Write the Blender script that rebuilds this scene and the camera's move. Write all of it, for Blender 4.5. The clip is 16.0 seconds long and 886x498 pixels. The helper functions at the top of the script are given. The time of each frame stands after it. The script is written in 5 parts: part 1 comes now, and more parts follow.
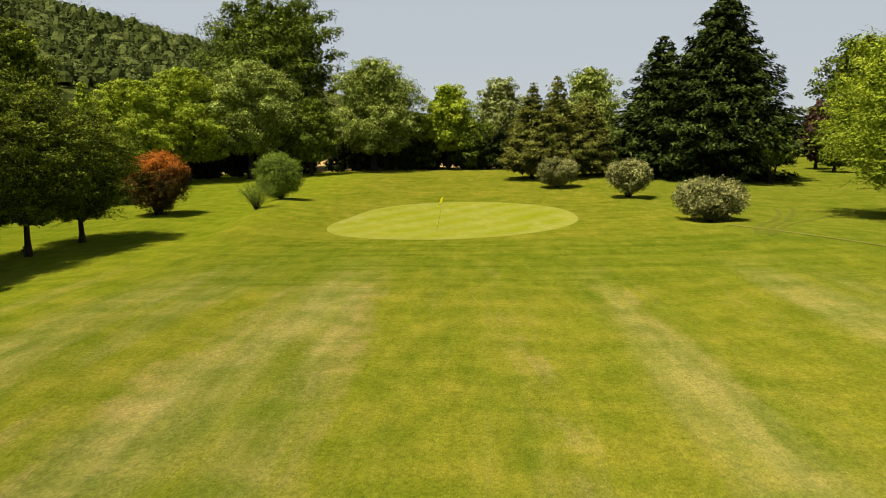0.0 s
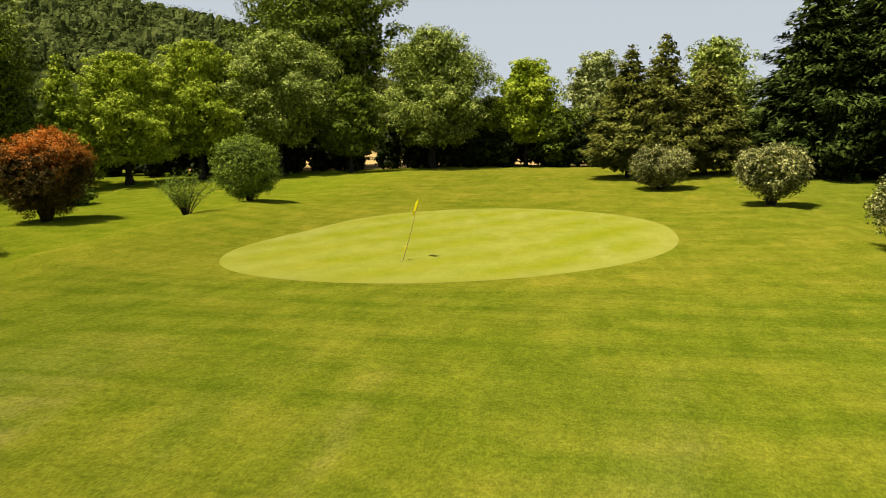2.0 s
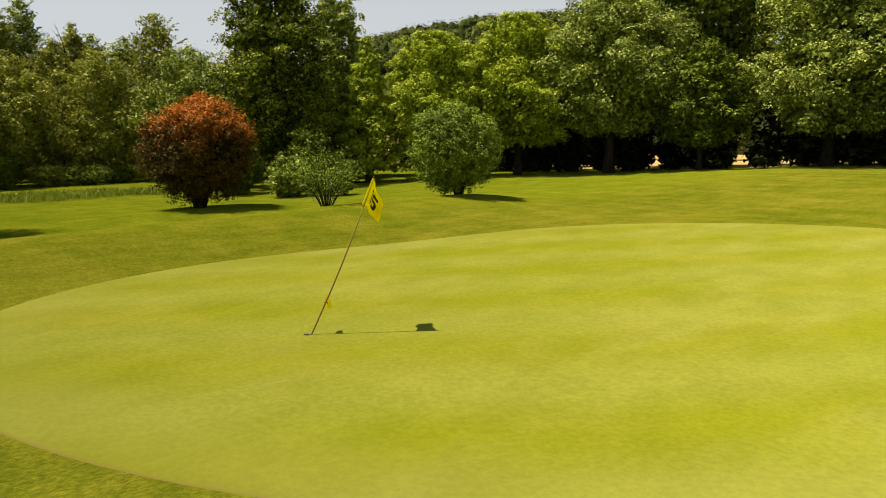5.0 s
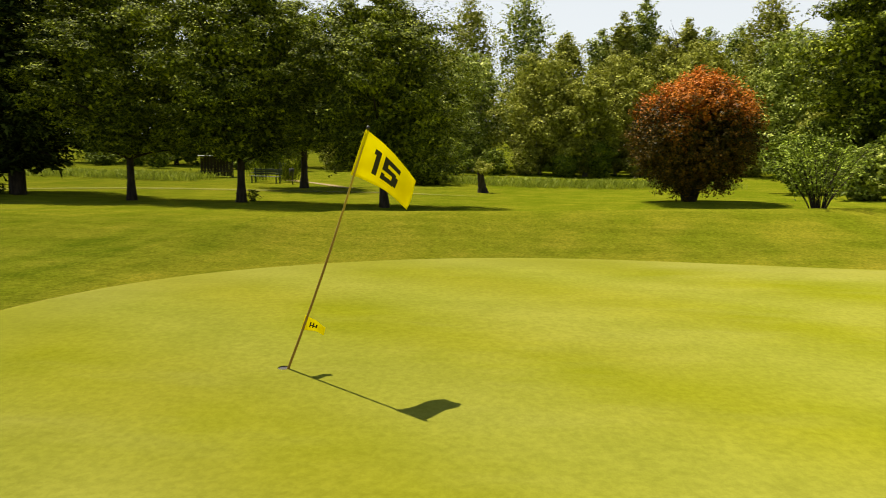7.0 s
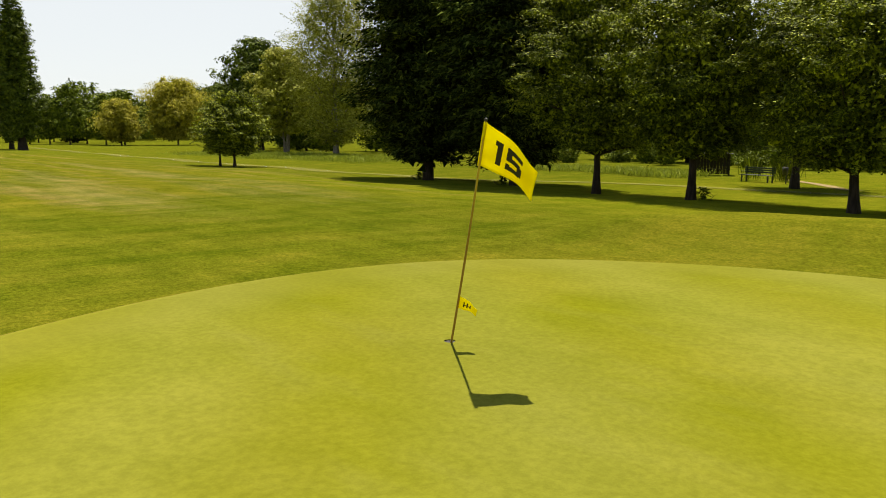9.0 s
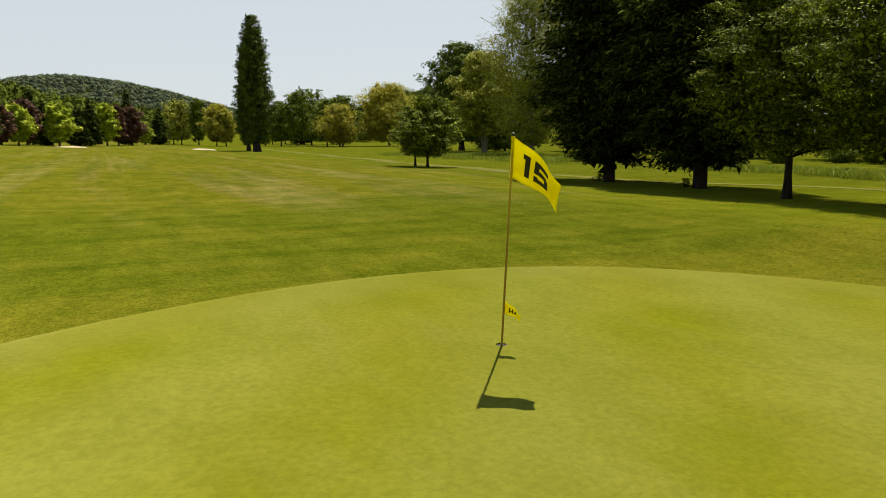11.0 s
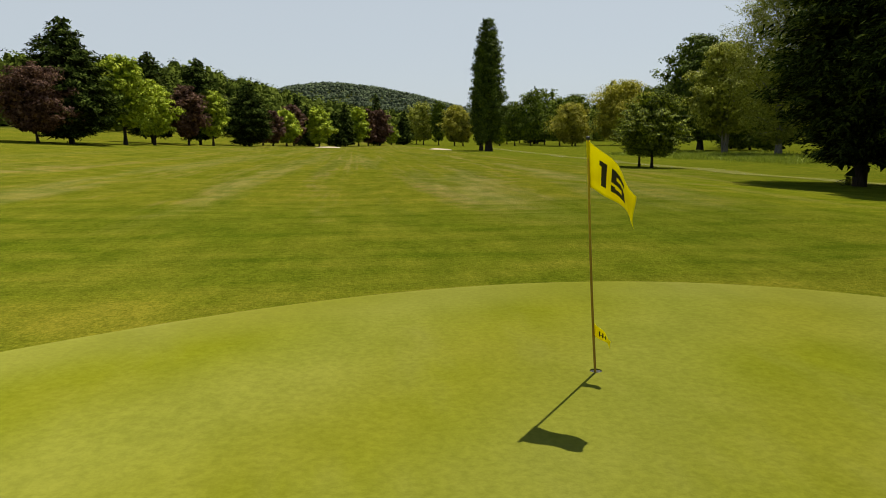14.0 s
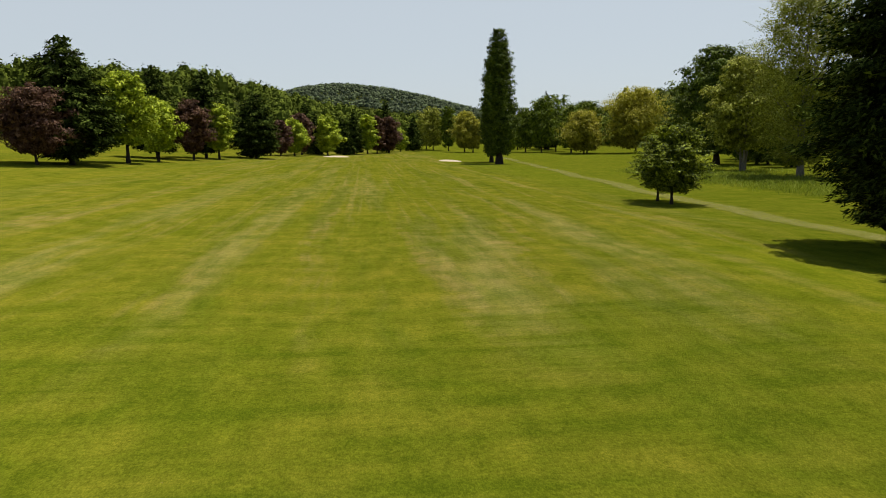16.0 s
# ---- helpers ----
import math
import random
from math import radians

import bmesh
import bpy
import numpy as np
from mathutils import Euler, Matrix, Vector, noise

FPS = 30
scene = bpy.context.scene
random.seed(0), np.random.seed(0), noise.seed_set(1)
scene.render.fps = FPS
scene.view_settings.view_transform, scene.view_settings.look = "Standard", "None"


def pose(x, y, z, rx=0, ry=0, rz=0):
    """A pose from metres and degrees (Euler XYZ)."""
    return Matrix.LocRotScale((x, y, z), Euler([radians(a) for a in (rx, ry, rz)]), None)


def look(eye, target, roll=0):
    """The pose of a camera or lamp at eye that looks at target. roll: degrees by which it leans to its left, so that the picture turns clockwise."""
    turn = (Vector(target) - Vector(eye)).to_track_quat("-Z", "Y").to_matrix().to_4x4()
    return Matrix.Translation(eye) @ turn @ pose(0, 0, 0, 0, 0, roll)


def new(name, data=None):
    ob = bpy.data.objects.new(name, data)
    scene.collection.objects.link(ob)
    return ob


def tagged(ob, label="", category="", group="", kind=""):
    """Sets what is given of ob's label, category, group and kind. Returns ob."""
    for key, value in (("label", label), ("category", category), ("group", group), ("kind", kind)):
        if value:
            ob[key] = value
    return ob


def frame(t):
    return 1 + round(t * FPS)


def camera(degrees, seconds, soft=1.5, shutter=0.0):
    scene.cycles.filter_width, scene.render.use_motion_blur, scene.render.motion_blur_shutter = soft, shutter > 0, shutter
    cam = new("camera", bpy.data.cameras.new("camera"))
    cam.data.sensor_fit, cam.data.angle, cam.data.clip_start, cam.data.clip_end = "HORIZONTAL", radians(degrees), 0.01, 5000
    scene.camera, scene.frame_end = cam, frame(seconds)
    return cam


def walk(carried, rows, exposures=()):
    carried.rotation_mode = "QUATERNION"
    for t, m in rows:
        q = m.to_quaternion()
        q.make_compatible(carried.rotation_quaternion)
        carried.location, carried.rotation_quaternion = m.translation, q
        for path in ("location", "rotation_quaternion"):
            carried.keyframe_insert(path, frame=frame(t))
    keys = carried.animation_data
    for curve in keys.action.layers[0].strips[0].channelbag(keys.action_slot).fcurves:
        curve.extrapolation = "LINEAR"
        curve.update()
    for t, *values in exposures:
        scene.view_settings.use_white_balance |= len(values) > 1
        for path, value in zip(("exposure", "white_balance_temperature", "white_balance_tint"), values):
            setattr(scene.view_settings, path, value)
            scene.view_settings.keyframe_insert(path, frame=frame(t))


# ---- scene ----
cam = camera(64.1, 16.0, 0.95, 0.1)
PATH = [
    (0, 1.252, -0.266, 5.337, 2.68, -8.64, 0.10),
    (0.5, 2.163, 5.872, 4.867, 3.74, -8.53, 0.06),
    (1, 3.152, 10.959, 4.431, 5.82, -8.44, 0.04),
    (1.5, 4.171, 15.562, 4.106, 8.41, -8.37, 0.06),
    (2, 5.117, 19.891, 3.769, 12.34, -8.29, 0.08),
    (2.5, 5.961, 24.253, 3.419, 17.20, -8.19, 0.05),
    (3, 6.488, 28.113, 3.173, 22.36, -8.16, 0.22),
    (3.5, 6.816, 31.299, 2.955, 27.61, -8.11, 0.33),
    (4, 6.939, 33.662, 2.740, 33.14, -8.01, 0.28),
    (4.5, 6.860, 35.538, 2.539, 39.33, -7.90, 0.21),
    (5, 6.585, 37.259, 2.362, 46.58, -7.83, 0.24),
    (5.5, 6.118, 39.159, 2.220, 55.25, -7.86, 0.49),
    (6, 5.560, 41.157, 2.103, 66.04, -7.99, 0.84),
    (6.5, 5.013, 42.808, 2.002, 81.06, -8.25, 0.98),
    (7, 4.536, 44.127, 1.918, 96.16, -8.46, 0.96),
    (7.5, 4.149, 45.139, 1.886, 108.15, -8.67, 0.92),
    (8, 3.812, 45.891, 1.900, 119.49, -8.90, 0.66),
    (8.5, 3.516, 46.453, 1.897, 130.08, -8.99, 0.39),
    (9, 3.244, 46.896, 1.895, 137.76, -9.01, 0.13),
    (9.5, 2.990, 47.266, 1.907, 143.58, -9.01, -0.09),
    (10, 2.753, 47.563, 1.939, 147.81, -9.01, -0.24),
    (10.5, 2.523, 47.792, 1.979, 151.12, -9.01, -0.35),
    (11, 2.291, 47.957, 2.011, 154.14, -9.00, -0.44),
    (11.5, 2.049, 48.062, 2.023, 157.52, -8.97, -0.54),
    (12, 1.801, 48.130, 2.026, 161.25, -8.94, -0.64),
    (12.5, 1.560, 48.167, 2.049, 164.85, -8.92, -0.70),
    (13, 1.342, 48.151, 2.051, 167.69, -8.89, -0.78),
    (13.5, 1.117, 48.081, 2.045, 170.38, -8.87, -0.85),
    (14, 0.914, 47.965, 2.038, 172.96, -8.84, -0.89),
    (14.5, 0.703, 47.753, 2.135, 173.83, -8.86, -0.95),
    (15, 0.507, 47.149, 3.165, 173.79, -8.87, -0.87),
    (15.5, 0.384, 46.130, 4.368, 173.83, -8.90, -0.88),
    (16, 0.322, 44.810, 4.779, 173.79, -8.92, -0.91),
]
walk(cam, [(t, pose(x, y, z, 90 + pitch, 0, yaw) @ pose(0, 0, 0, 0, 0, roll)) for t, x, y, z, yaw, pitch, roll in PATH],
     [(0.0, 0.40, 6750, 10.0), (3.0, 0.62, 6850, 10.0), (5.5, 0.60, 7200, 10.0), (7.0, 1.04, 7200, 10.0), (8.0, 1.14, 7200, 10.0), (9.0, 1.04, 7250, 10.0),
      (11.5, 0.64, 6750, 8.5), (12.5, 0.54, 6620, 8.0), (14.5, 0.48, 6570, 7.5), (16.0, 0.52, 6560, 7.5)])

# ---- light ----
SUN = Vector((-0.311, -0.271, 1.0)).normalized()
world = bpy.data.worlds.new("sky")
world.use_nodes = True
scene.world = world
sky = world.node_tree.nodes.new("ShaderNodeTexSky")
sky.sky_type, sky.sun_disc = "NISHITA", False
sky.sun_elevation, sky.sun_rotation = math.asin(SUN.z), math.atan2(SUN.x, SUN.y)
sky.air_density, sky.dust_density, sky.ozone_density = 0.8, 1.0, 0.9
# summer haze, thick at the horizon and thin overhead
haze = world.node_tree.nodes.new("ShaderNodeMix")
haze.data_type = "RGBA"
haze.inputs[7].default_value = (7.1, 7.75, 8.45, 1)
way_up = world.node_tree.nodes.new("ShaderNodeTexCoord")
rise = world.node_tree.nodes.new("ShaderNodeSeparateXYZ")
thick = world.node_tree.nodes.new("ShaderNodeMapRange")
thick.interpolation_type = "SMOOTHSTEP"
thick.inputs[1].default_value, thick.inputs[2].default_value, thick.inputs[3].default_value, thick.inputs[4].default_value = 0.16, 0.55, 0.78, 0.0
world.node_tree.links.new(way_up.outputs["Generated"], rise.inputs[0])
world.node_tree.links.new(rise.outputs[2], thick.inputs[0])
world.node_tree.links.new(thick.outputs[0], haze.inputs[0])
world.node_tree.links.new(sky.outputs[0], haze.inputs[6])
world.node_tree.links.new(haze.outputs[2], world.node_tree.nodes["Background"].inputs[0])
world.node_tree.nodes["Background"].inputs[1].default_value = 0.062
sun = new("sun", bpy.data.lights.new("sun", "SUN"))
sun.data.energy, sun.data.angle, sun.data.color = 5.0, radians(0.55), (1.0, 0.94, 0.82)
sun.matrix_world = look(SUN * 100, (0, 0, 0))

# ---- materials ----


class Nodes:
    """A short hand for node trees."""

    def __init__(self, name):
        self.mat = bpy.data.materials.new(name)
        self.mat.use_nodes = True
        self.tree = self.mat.node_tree
        self.bsdf = self.tree.nodes["Principled BSDF"]
        self.out = self.tree.nodes["Material Output"]

    def put(self, socket, value):
        if hasattr(value, "is_linked"):
            self.tree.links.new(value, socket)
        elif isinstance(value, tuple) and len(value) == 3 and socket.type == "RGBA":
            socket.default_value = (*value, 1)
        else:
            socket.default_value = value

    def add(self, kind, out=0, settings=None, **values):
        n = self.tree.nodes.new(kind)
        for k, v in (settings or {}).items():
            setattr(n, k, v)
        for k, v in values.items():
            self.put(n.inputs[int(k[1:])] if k[0] == "i" and k[1:].isdigit() else n.inputs[k], v)
        return n.outputs[out]

    def maths(self, op, a, b=0.0, c=0.0):
        return self.add("ShaderNodeMath", 0, {"operation": op}, i0=a, i1=b, i2=c)

    def mix(self, f, a, b, blend="MIX"):
        n = self.tree.nodes.new("ShaderNodeMix")
        n.data_type, n.blend_type = "RGBA", blend
        self.put(n.inputs[0], f), self.put(n.inputs[6], a), self.put(n.inputs[7], b)
        return n.outputs[2]

    def step(self, v, lo, hi, a=0.0, b=1.0):
        return self.add("ShaderNodeMapRange", 0, {"interpolation_type": "SMOOTHSTEP"}, i0=v, i1=lo, i2=hi, i3=a, i4=b)

    def noise(self, scale, detail=3.0, vec=None, rough=0.5, out=0):
        n = self.tree.nodes.new("ShaderNodeTexNoise")
        n.inputs["Scale"].default_value, n.inputs["Detail"].default_value, n.inputs["Roughness"].default_value = scale, detail, rough
        if vec is not None:
            self.tree.links.new(vec, n.inputs["Vector"])
        return n.outputs[out]

    def where(self):
        return self.add("ShaderNodeNewGeometry")

    def scaled(self, vec, s, turn=(0, 0, 0)):
        return self.add("ShaderNodeMapping", 0, None, Vector=vec, Rotation=turn, Scale=s)

    def done(self, color, rough=0.6, spec=0.5, bump=None, depth=0.02, strength=0.5, metal=0.0):
        self.put(self.bsdf.inputs["Base Color"], color)
        self.put(self.bsdf.inputs["Roughness"], rough)
        self.put(self.bsdf.inputs["Specular IOR Level"], spec)
        self.put(self.bsdf.inputs["Metallic"], metal)
        if bump is not None:
            self.put(self.bsdf.inputs["Normal"], self.add("ShaderNodeBump", 0, None, Strength=strength, Distance=depth, Height=bump))
        return self.mat


def leaf_mat(name, dark, mid, light, through_it=0.3, rough=0.6, tip=None, tip_from=0.6, gloss=0.06, gain=1.5):
    """Leaves: colour differs from leaf to leaf and from bough to bough; some light passes through."""
    dark, mid, light = ((c[0] * k, c[1] * k, c[2] * k * 0.55) for c, k in ((dark, gain * 0.28), (mid, gain * 0.95), (light, gain * 1.25)))
    n = Nodes(name)
    each = n.tree.nodes.new("ShaderNodeNewGeometry").outputs["Random Per Island"]
    bough = n.noise(0.45, 2.0, n.where())
    mixed = n.maths("ADD", n.maths("MULTIPLY", each, 0.62), n.maths("MULTIPLY", bough, 0.55))
    c = n.mix(n.step(mixed, 0.1, 0.55), dark, mid)
    c = n.mix(n.step(mixed, 0.5, 1.0), c, light)
    if tip:
        tex = n.add("ShaderNodeTexCoord", 3)
        up = n.add("ShaderNodeSeparateXYZ", 2, None, i0=tex)
        f = n.maths("ADD", n.maths("MULTIPLY", up, 0.22), n.maths("ADD", n.maths("MULTIPLY", n.noise(0.9, 2.0, n.where()), 0.9), n.maths("MULTIPLY", each, 0.35)))
        c = n.mix(n.step(f, tip_from, tip_from + 0.35), c, tip)
    n.done(c, rough, gloss)
    t = n.add("ShaderNodeBsdfTranslucent", 0, None, Color=n.mix(0.5, c, (light[0] * 1.2, light[1] * 1.25, light[2] * 0.8)))
    m = n.add("ShaderNodeMixShader", 0, None, i0=through_it, i1=n.bsdf.outputs[0], i2=t)
    n.put(n.out.inputs[0], m)
    return n.mat


def bark_mat(name, a, b):
    n = Nodes(name)
    v = n.scaled(n.where(), (9, 9, 1.6))
    f = n.noise(1.0, 5.0, v, 0.65)
    return n.done(n.mix(n.step(f, 0.3, 0.7), a, b), 0.9, 0.2, f, 0.03, 0.8)


def plain_mat(name, c, rough=0.6, vary=0.2, scale=8.0, metal=0.0):
    n = Nodes(name)
    f = n.noise(scale, 4.0, n.where(), 0.6)
    return n.done(n.mix(n.step(f, 0.3, 0.75), tuple(v * (1 - vary) for v in c), tuple(min(1, v * (1 + vary)) for v in c)), rough, 0.4, f, 0.004, 0.3, metal)


def ground_mat():
    n = Nodes("mown_grass")
    p = n.where()
    x, y, z = (n.add("ShaderNodeSeparateXYZ", k, None, i0=p) for k in range(3))
    wide = n.noise(0.07, 3.0, p)
    patch = n.noise(0.55, 4.0, p, 0.6)
    fine = n.noise(7.0, 5.0, p, 0.7)
    blade = n.noise(38.0, 3.0, n.scaled(p, (1, 0.45, 1)), 0.7)
    c = n.mix(n.step(wide, 0.35, 0.65), (0.128, 0.152, 0.013), (0.164, 0.175, 0.018))
    c = n.mix(n.step(patch, 0.4, 0.75), c, (0.170, 0.178, 0.020))
    # mowing and wheel tracks run the length of the fairway
    warp = n.add("ShaderNodeVectorMath", 0, {"operation": "MULTIPLY_ADD"}, i0=n.noise(0.16, 2.0, p, 0.5, 1), i1=(1.3, 3.0, 0.0), i2=p)
    calm = n.step(y, -12.0, 8.0, 0.45, 1.0)
    lane = n.noise(1.0, 5.0, n.scaled(warp, (0.46, 0.022, 1)), 0.62)
    front = n.maths("MULTIPLY", n.step(y, 34.0, 24.0), n.step(n.maths("ABSOLUTE", x), 32.0, 18.0))
    c = n.mix(n.maths("MULTIPLY", n.maths("MULTIPLY", n.step(lane, 0.47, 0.68), n.step(patch, 0.30, 0.62)), n.maths("MULTIPLY", n.maths("MULTIPLY", front, calm), 0.75)), c, (0.262, 0.216, 0.086))
    pale = n.noise(1.0, 4.0, n.scaled(warp, (0.24, 0.016, 1)), 0.6)
    c = n.mix(n.maths("MULTIPLY", n.step(pale, 0.50, 0.66), n.maths("MULTIPLY", n.maths("MULTIPLY", front, calm), 0.6)), c, (0.240, 0.232, 0.082))
    thin = n.noise(1.0, 4.0, n.scaled(p, (1.1, 0.016, 1)), 0.7)
    c = n.mix(n.maths("MULTIPLY", n.step(thin, 0.5, 0.7), n.maths("MULTIPLY", n.step(y, 24.0, -10.0), n.maths("MULTIPLY", front, 0.6))), c, (0.250, 0.225, 0.070))
    lush = n.noise(1.0, 5.0, n.scaled(warp, (0.42, 0.05, 1), (0, 0, 0.03)), 0.62)
    c = n.mix(n.maths("MULTIPLY", n.step(lush, 0.47, 0.66), n.maths("MULTIPLY", n.step(y, 40.0, 34.0), 0.65)), c, (0.092, 0.126, 0.012))
    # rows across, between the fairway and the green
    row = n.noise(1.0, 3.0, n.scaled(p, (0.06, 1.3, 1)), 0.6)
    near = n.maths("MULTIPLY", n.step(y, 22.0, 29.0), n.maths("MULTIPLY", n.step(y, 40.0, 36.5), n.step(x, -15.0, -9.0)))
    c = n.mix(n.maths("MULTIPLY", n.step(row, 0.42, 0.66), n.maths("MULTIPLY", near, 0.8)), c, (0.090, 0.120, 0.010))
    # a richer apron in front of the green
    c = n.mix(n.maths("MULTIPLY", near, 0.4), c, (0.112, 0.146, 0.012))
    # richer lawn on the low side under the trees
    c = n.mix(n.maths("MULTIPLY", n.step(x, -8.0, -17.0), n.maths("MULTIPLY", n.step(y, 0.0, 22.0), 0.8)), c, (0.168, 0.204, 0.014))
    c = n.mix(n.maths("MULTIPLY", n.step(x, -16.0, -24.0), 0.7), c, (0.166, 0.198, 0.016))
    below = n.step(n.maths("ADD", x, n.maths("MULTIPLY", y, 0.115)), -8.9, -9.9)
    c = n.mix(n.maths("MULTIPLY", below, n.maths("MULTIPLY", n.step(y, 37.0, 40.0), 0.6)), c, (0.138, 0.180, 0.012))
    # rough between the fairway and the track
    c = n.mix(n.maths("MULTIPLY", n.step(n.maths("ADD", x, n.maths("MULTIPLY", patch, 0.6)), -17.4, -18.2), n.maths("MULTIPLY", n.step(y, 30.0, 20.0), 0.4)), c, (0.098, 0.128, 0.012))
    # darker, less yellow grass on the east
    c = n.mix(n.maths("MULTIPLY", n.maths("MULTIPLY", n.step(x, 11.0, 19.0), n.step(y, 28.0, 40.0)), 0.55), c, (0.104, 0.140, 0.014))
    # a stubble field behind the trees
    c = n.mix(n.maths("MULTIPLY", n.step(n.maths("ADD", y, n.maths("MULTIPLY", patch, 3.0)), 99.0, 101.0), n.step(x, 24.0, 18.0)), c, (0.50, 0.36, 0.17))
    # woodland soil and pasture on the hills
    c = n.mix(n.step(z, 5.0, 9.0), c, n.mix(n.step(wide, 0.45, 0.6), (0.04, 0.055, 0.018), (0.10, 0.12, 0.03)))
    mottle = n.noise(1.6, 5.0, n.scaled(p, (1.0, 0.3, 1)), 0.65)
    c = n.mix(0.6, c, n.mix(n.step(mottle, 0.3, 0.7), (0.74, 0.80, 0.7), (1.24, 1.18, 1.25)), "MULTIPLY")
    drift = n.noise(0.75, 4.0, n.scaled(warp, (0.55, 1.0, 1), (0, 0, 0.35)), 0.6)
    c = n.mix(0.75, c, n.mix(n.step(drift, 0.34, 0.66), (0.78, 0.88, 0.72), (1.20, 1.12, 1.26)), "MULTIPLY")
    tuft = n.noise(17.0, 4.0, p, 0.7)
    c = n.mix(0.65, c, n.mix(n.step(fine, 0.25, 0.75), (0.70, 0.73, 0.7), (1.28, 1.24, 1.22)), "MULTIPLY")
    c = n.mix(0.8, c, n.mix(n.step(tuft, 0.28, 0.72), (0.74, 0.77, 0.74), (1.26, 1.22, 1.24)), "MULTIPLY")
    c = n.mix(0.7, c, n.mix(n.step(blade, 0.3, 0.7), (0.70, 0.72, 0.70), (1.32, 1.28, 1.28)), "MULTIPLY")
    # scattered dry clippings
    c = n.mix(n.maths("MULTIPLY", n.step(n.noise(6.0, 6.0, p, 0.8), 0.68, 0.76), 0.35), c, (0.34, 0.29, 0.13))
    n.put(n.bsdf.inputs["Diffuse Roughness"], 1.0)
    return n.done(n.mix(1.0, c, (1.00, 0.94, 0.79), "MULTIPLY"), 0.95, 0.0, n.maths("ADD", n.maths("MULTIPLY", fine, 0.6), blade), 0.03, 0.6)


def green_mat():
    n = Nodes("putting_green_turf")
    p = n.where()
    wide = n.noise(0.3, 3.0, p)
    fine = n.noise(14.0, 5.0, p, 0.7)
    v = n.scaled(p, (1, 1, 1), (0, 0, radians(33)))
    bands = n.add("ShaderNodeTexWave", 0, None, Vector=v, Scale=0.11, Distortion=2.5, Detail=3.0)
    c = n.mix(n.step(wide, 0.35, 0.7), (0.208, 0.228, 0.014), (0.246, 0.250, 0.030))
    c = n.mix(n.maths("MULTIPLY", bands, 0.5), c, (0.266, 0.282, 0.062))
    worn = n.noise(1.0, 4.0, n.scaled(p, (0.5, 0.14, 1), (0, 0, 0.5)), 0.6)
    c = n.mix(n.maths("MULTIPLY", n.step(worn, 0.50, 0.72), 0.55), c, (0.285, 0.288, 0.080))
    mottle = n.noise(1.3, 5.0, n.scaled(p, (1, 0.6, 1), (0, 0, 0.5)), 0.65)
    c = n.mix(0.55, c, n.mix(n.step(mottle, 0.28, 0.72), (0.84, 0.86, 0.7), (1.14, 1.12, 1.2)), "MULTIPLY")
    c = n.mix(0.6, c, n.mix(n.step(fine, 0.25, 0.75), (0.78, 0.78, 0.76), (1.2, 1.2, 1.2)), "MULTIPLY")
    edge = n.add("ShaderNodeAttribute", 2, {"attribute_name": "fringe"})
    c = n.mix(n.maths("MULTIPLY", n.step(n.maths("ADD", edge, n.maths("MULTIPLY", fine, 0.3)), 0.05, 0.75), 0.32), c, (0.266, 0.266, 0.066))
    c = n.mix(n.maths("MULTIPLY", n.step(n.maths("ADD", edge, n.maths("MULTIPLY", fine, 0.06)), 0.965, 0.99), 0.7), c, (0.250, 0.190, 0.060))
    n.put(n.bsdf.inputs["Diffuse Roughness"], 1.0)
    return n.done(n.mix(1.0, c, (0.95, 0.93, 0.78), "MULTIPLY"), 0.95, 0.0, fine, 0.008, 0.6)


GRASS, TURF = ground_mat(), green_mat()
BARK = bark_mat("brown_bark", (0.016, 0.012, 0.009), (0.052, 0.040, 0.029))
PALE_BARK = bark_mat("grey_bark", (0.10, 0.09, 0.075), (0.26, 0.24, 0.20))
LIME = leaf_mat("lime_leaves", (0.024, 0.034, 0.008), (0.062, 0.084, 0.015), (0.215, 0.235, 0.100), 0.06, 0.42, gain=2.2)
SILVER = leaf_mat("silver_leaves", (0.040, 0.055, 0.018), (0.100, 0.120, 0.045), (0.270, 0.280, 0.190), 0.06, 0.45, gain=1.8)
BRIGHT = leaf_mat("bright_leaves", (0.050, 0.075, 0.006), (0.112, 0.150, 0.012), (0.225, 0.245, 0.042), 0.08, gain=1.95)
WALNUT = leaf_mat("walnut_leaves", (0.022, 0.036, 0.006), (0.048, 0.070, 0.009), (0.125, 0.155, 0.024), 0.05)
HORNBEAM = leaf_mat("hornbeam_leaves", (0.013, 0.021, 0.003), (0.030, 0.044, 0.005), (0.190, 0.222, 0.028), 0.06, gain=1.5)
CONIFER = leaf_mat("dark_needles", (0.008, 0.014, 0.005), (0.022, 0.036, 0.012), (0.115, 0.150, 0.054), 0.02, 0.9, gloss=0.0, gain=0.85)
CEDAR = leaf_mat("olive_needles", (0.036, 0.040, 0.012), (0.072, 0.078, 0.022), (0.150, 0.150, 0.052), 0.04, 0.8, gloss=0.0, gain=1.55)
PLUM = leaf_mat("purple_leaves", (0.016, 0.008, 0.012), (0.045, 0.022, 0.030), (0.105, 0.060, 0.070), 0.2)
RED = leaf_mat("photinia_leaves", (0.014, 0.016, 0.004), (0.032, 0.028, 0.007), (0.130, 0.068, 0.017), 0.08, 0.5, (0.54, 0.170, 0.018), 1.22, gain=1.2)
VARIEGATED = leaf_mat("variegated_leaves", (0.014, 0.020, 0.006), (0.036, 0.044, 0.013), (0.330, 0.310, 0.200), 0.04, 0.4, gain=1.74)
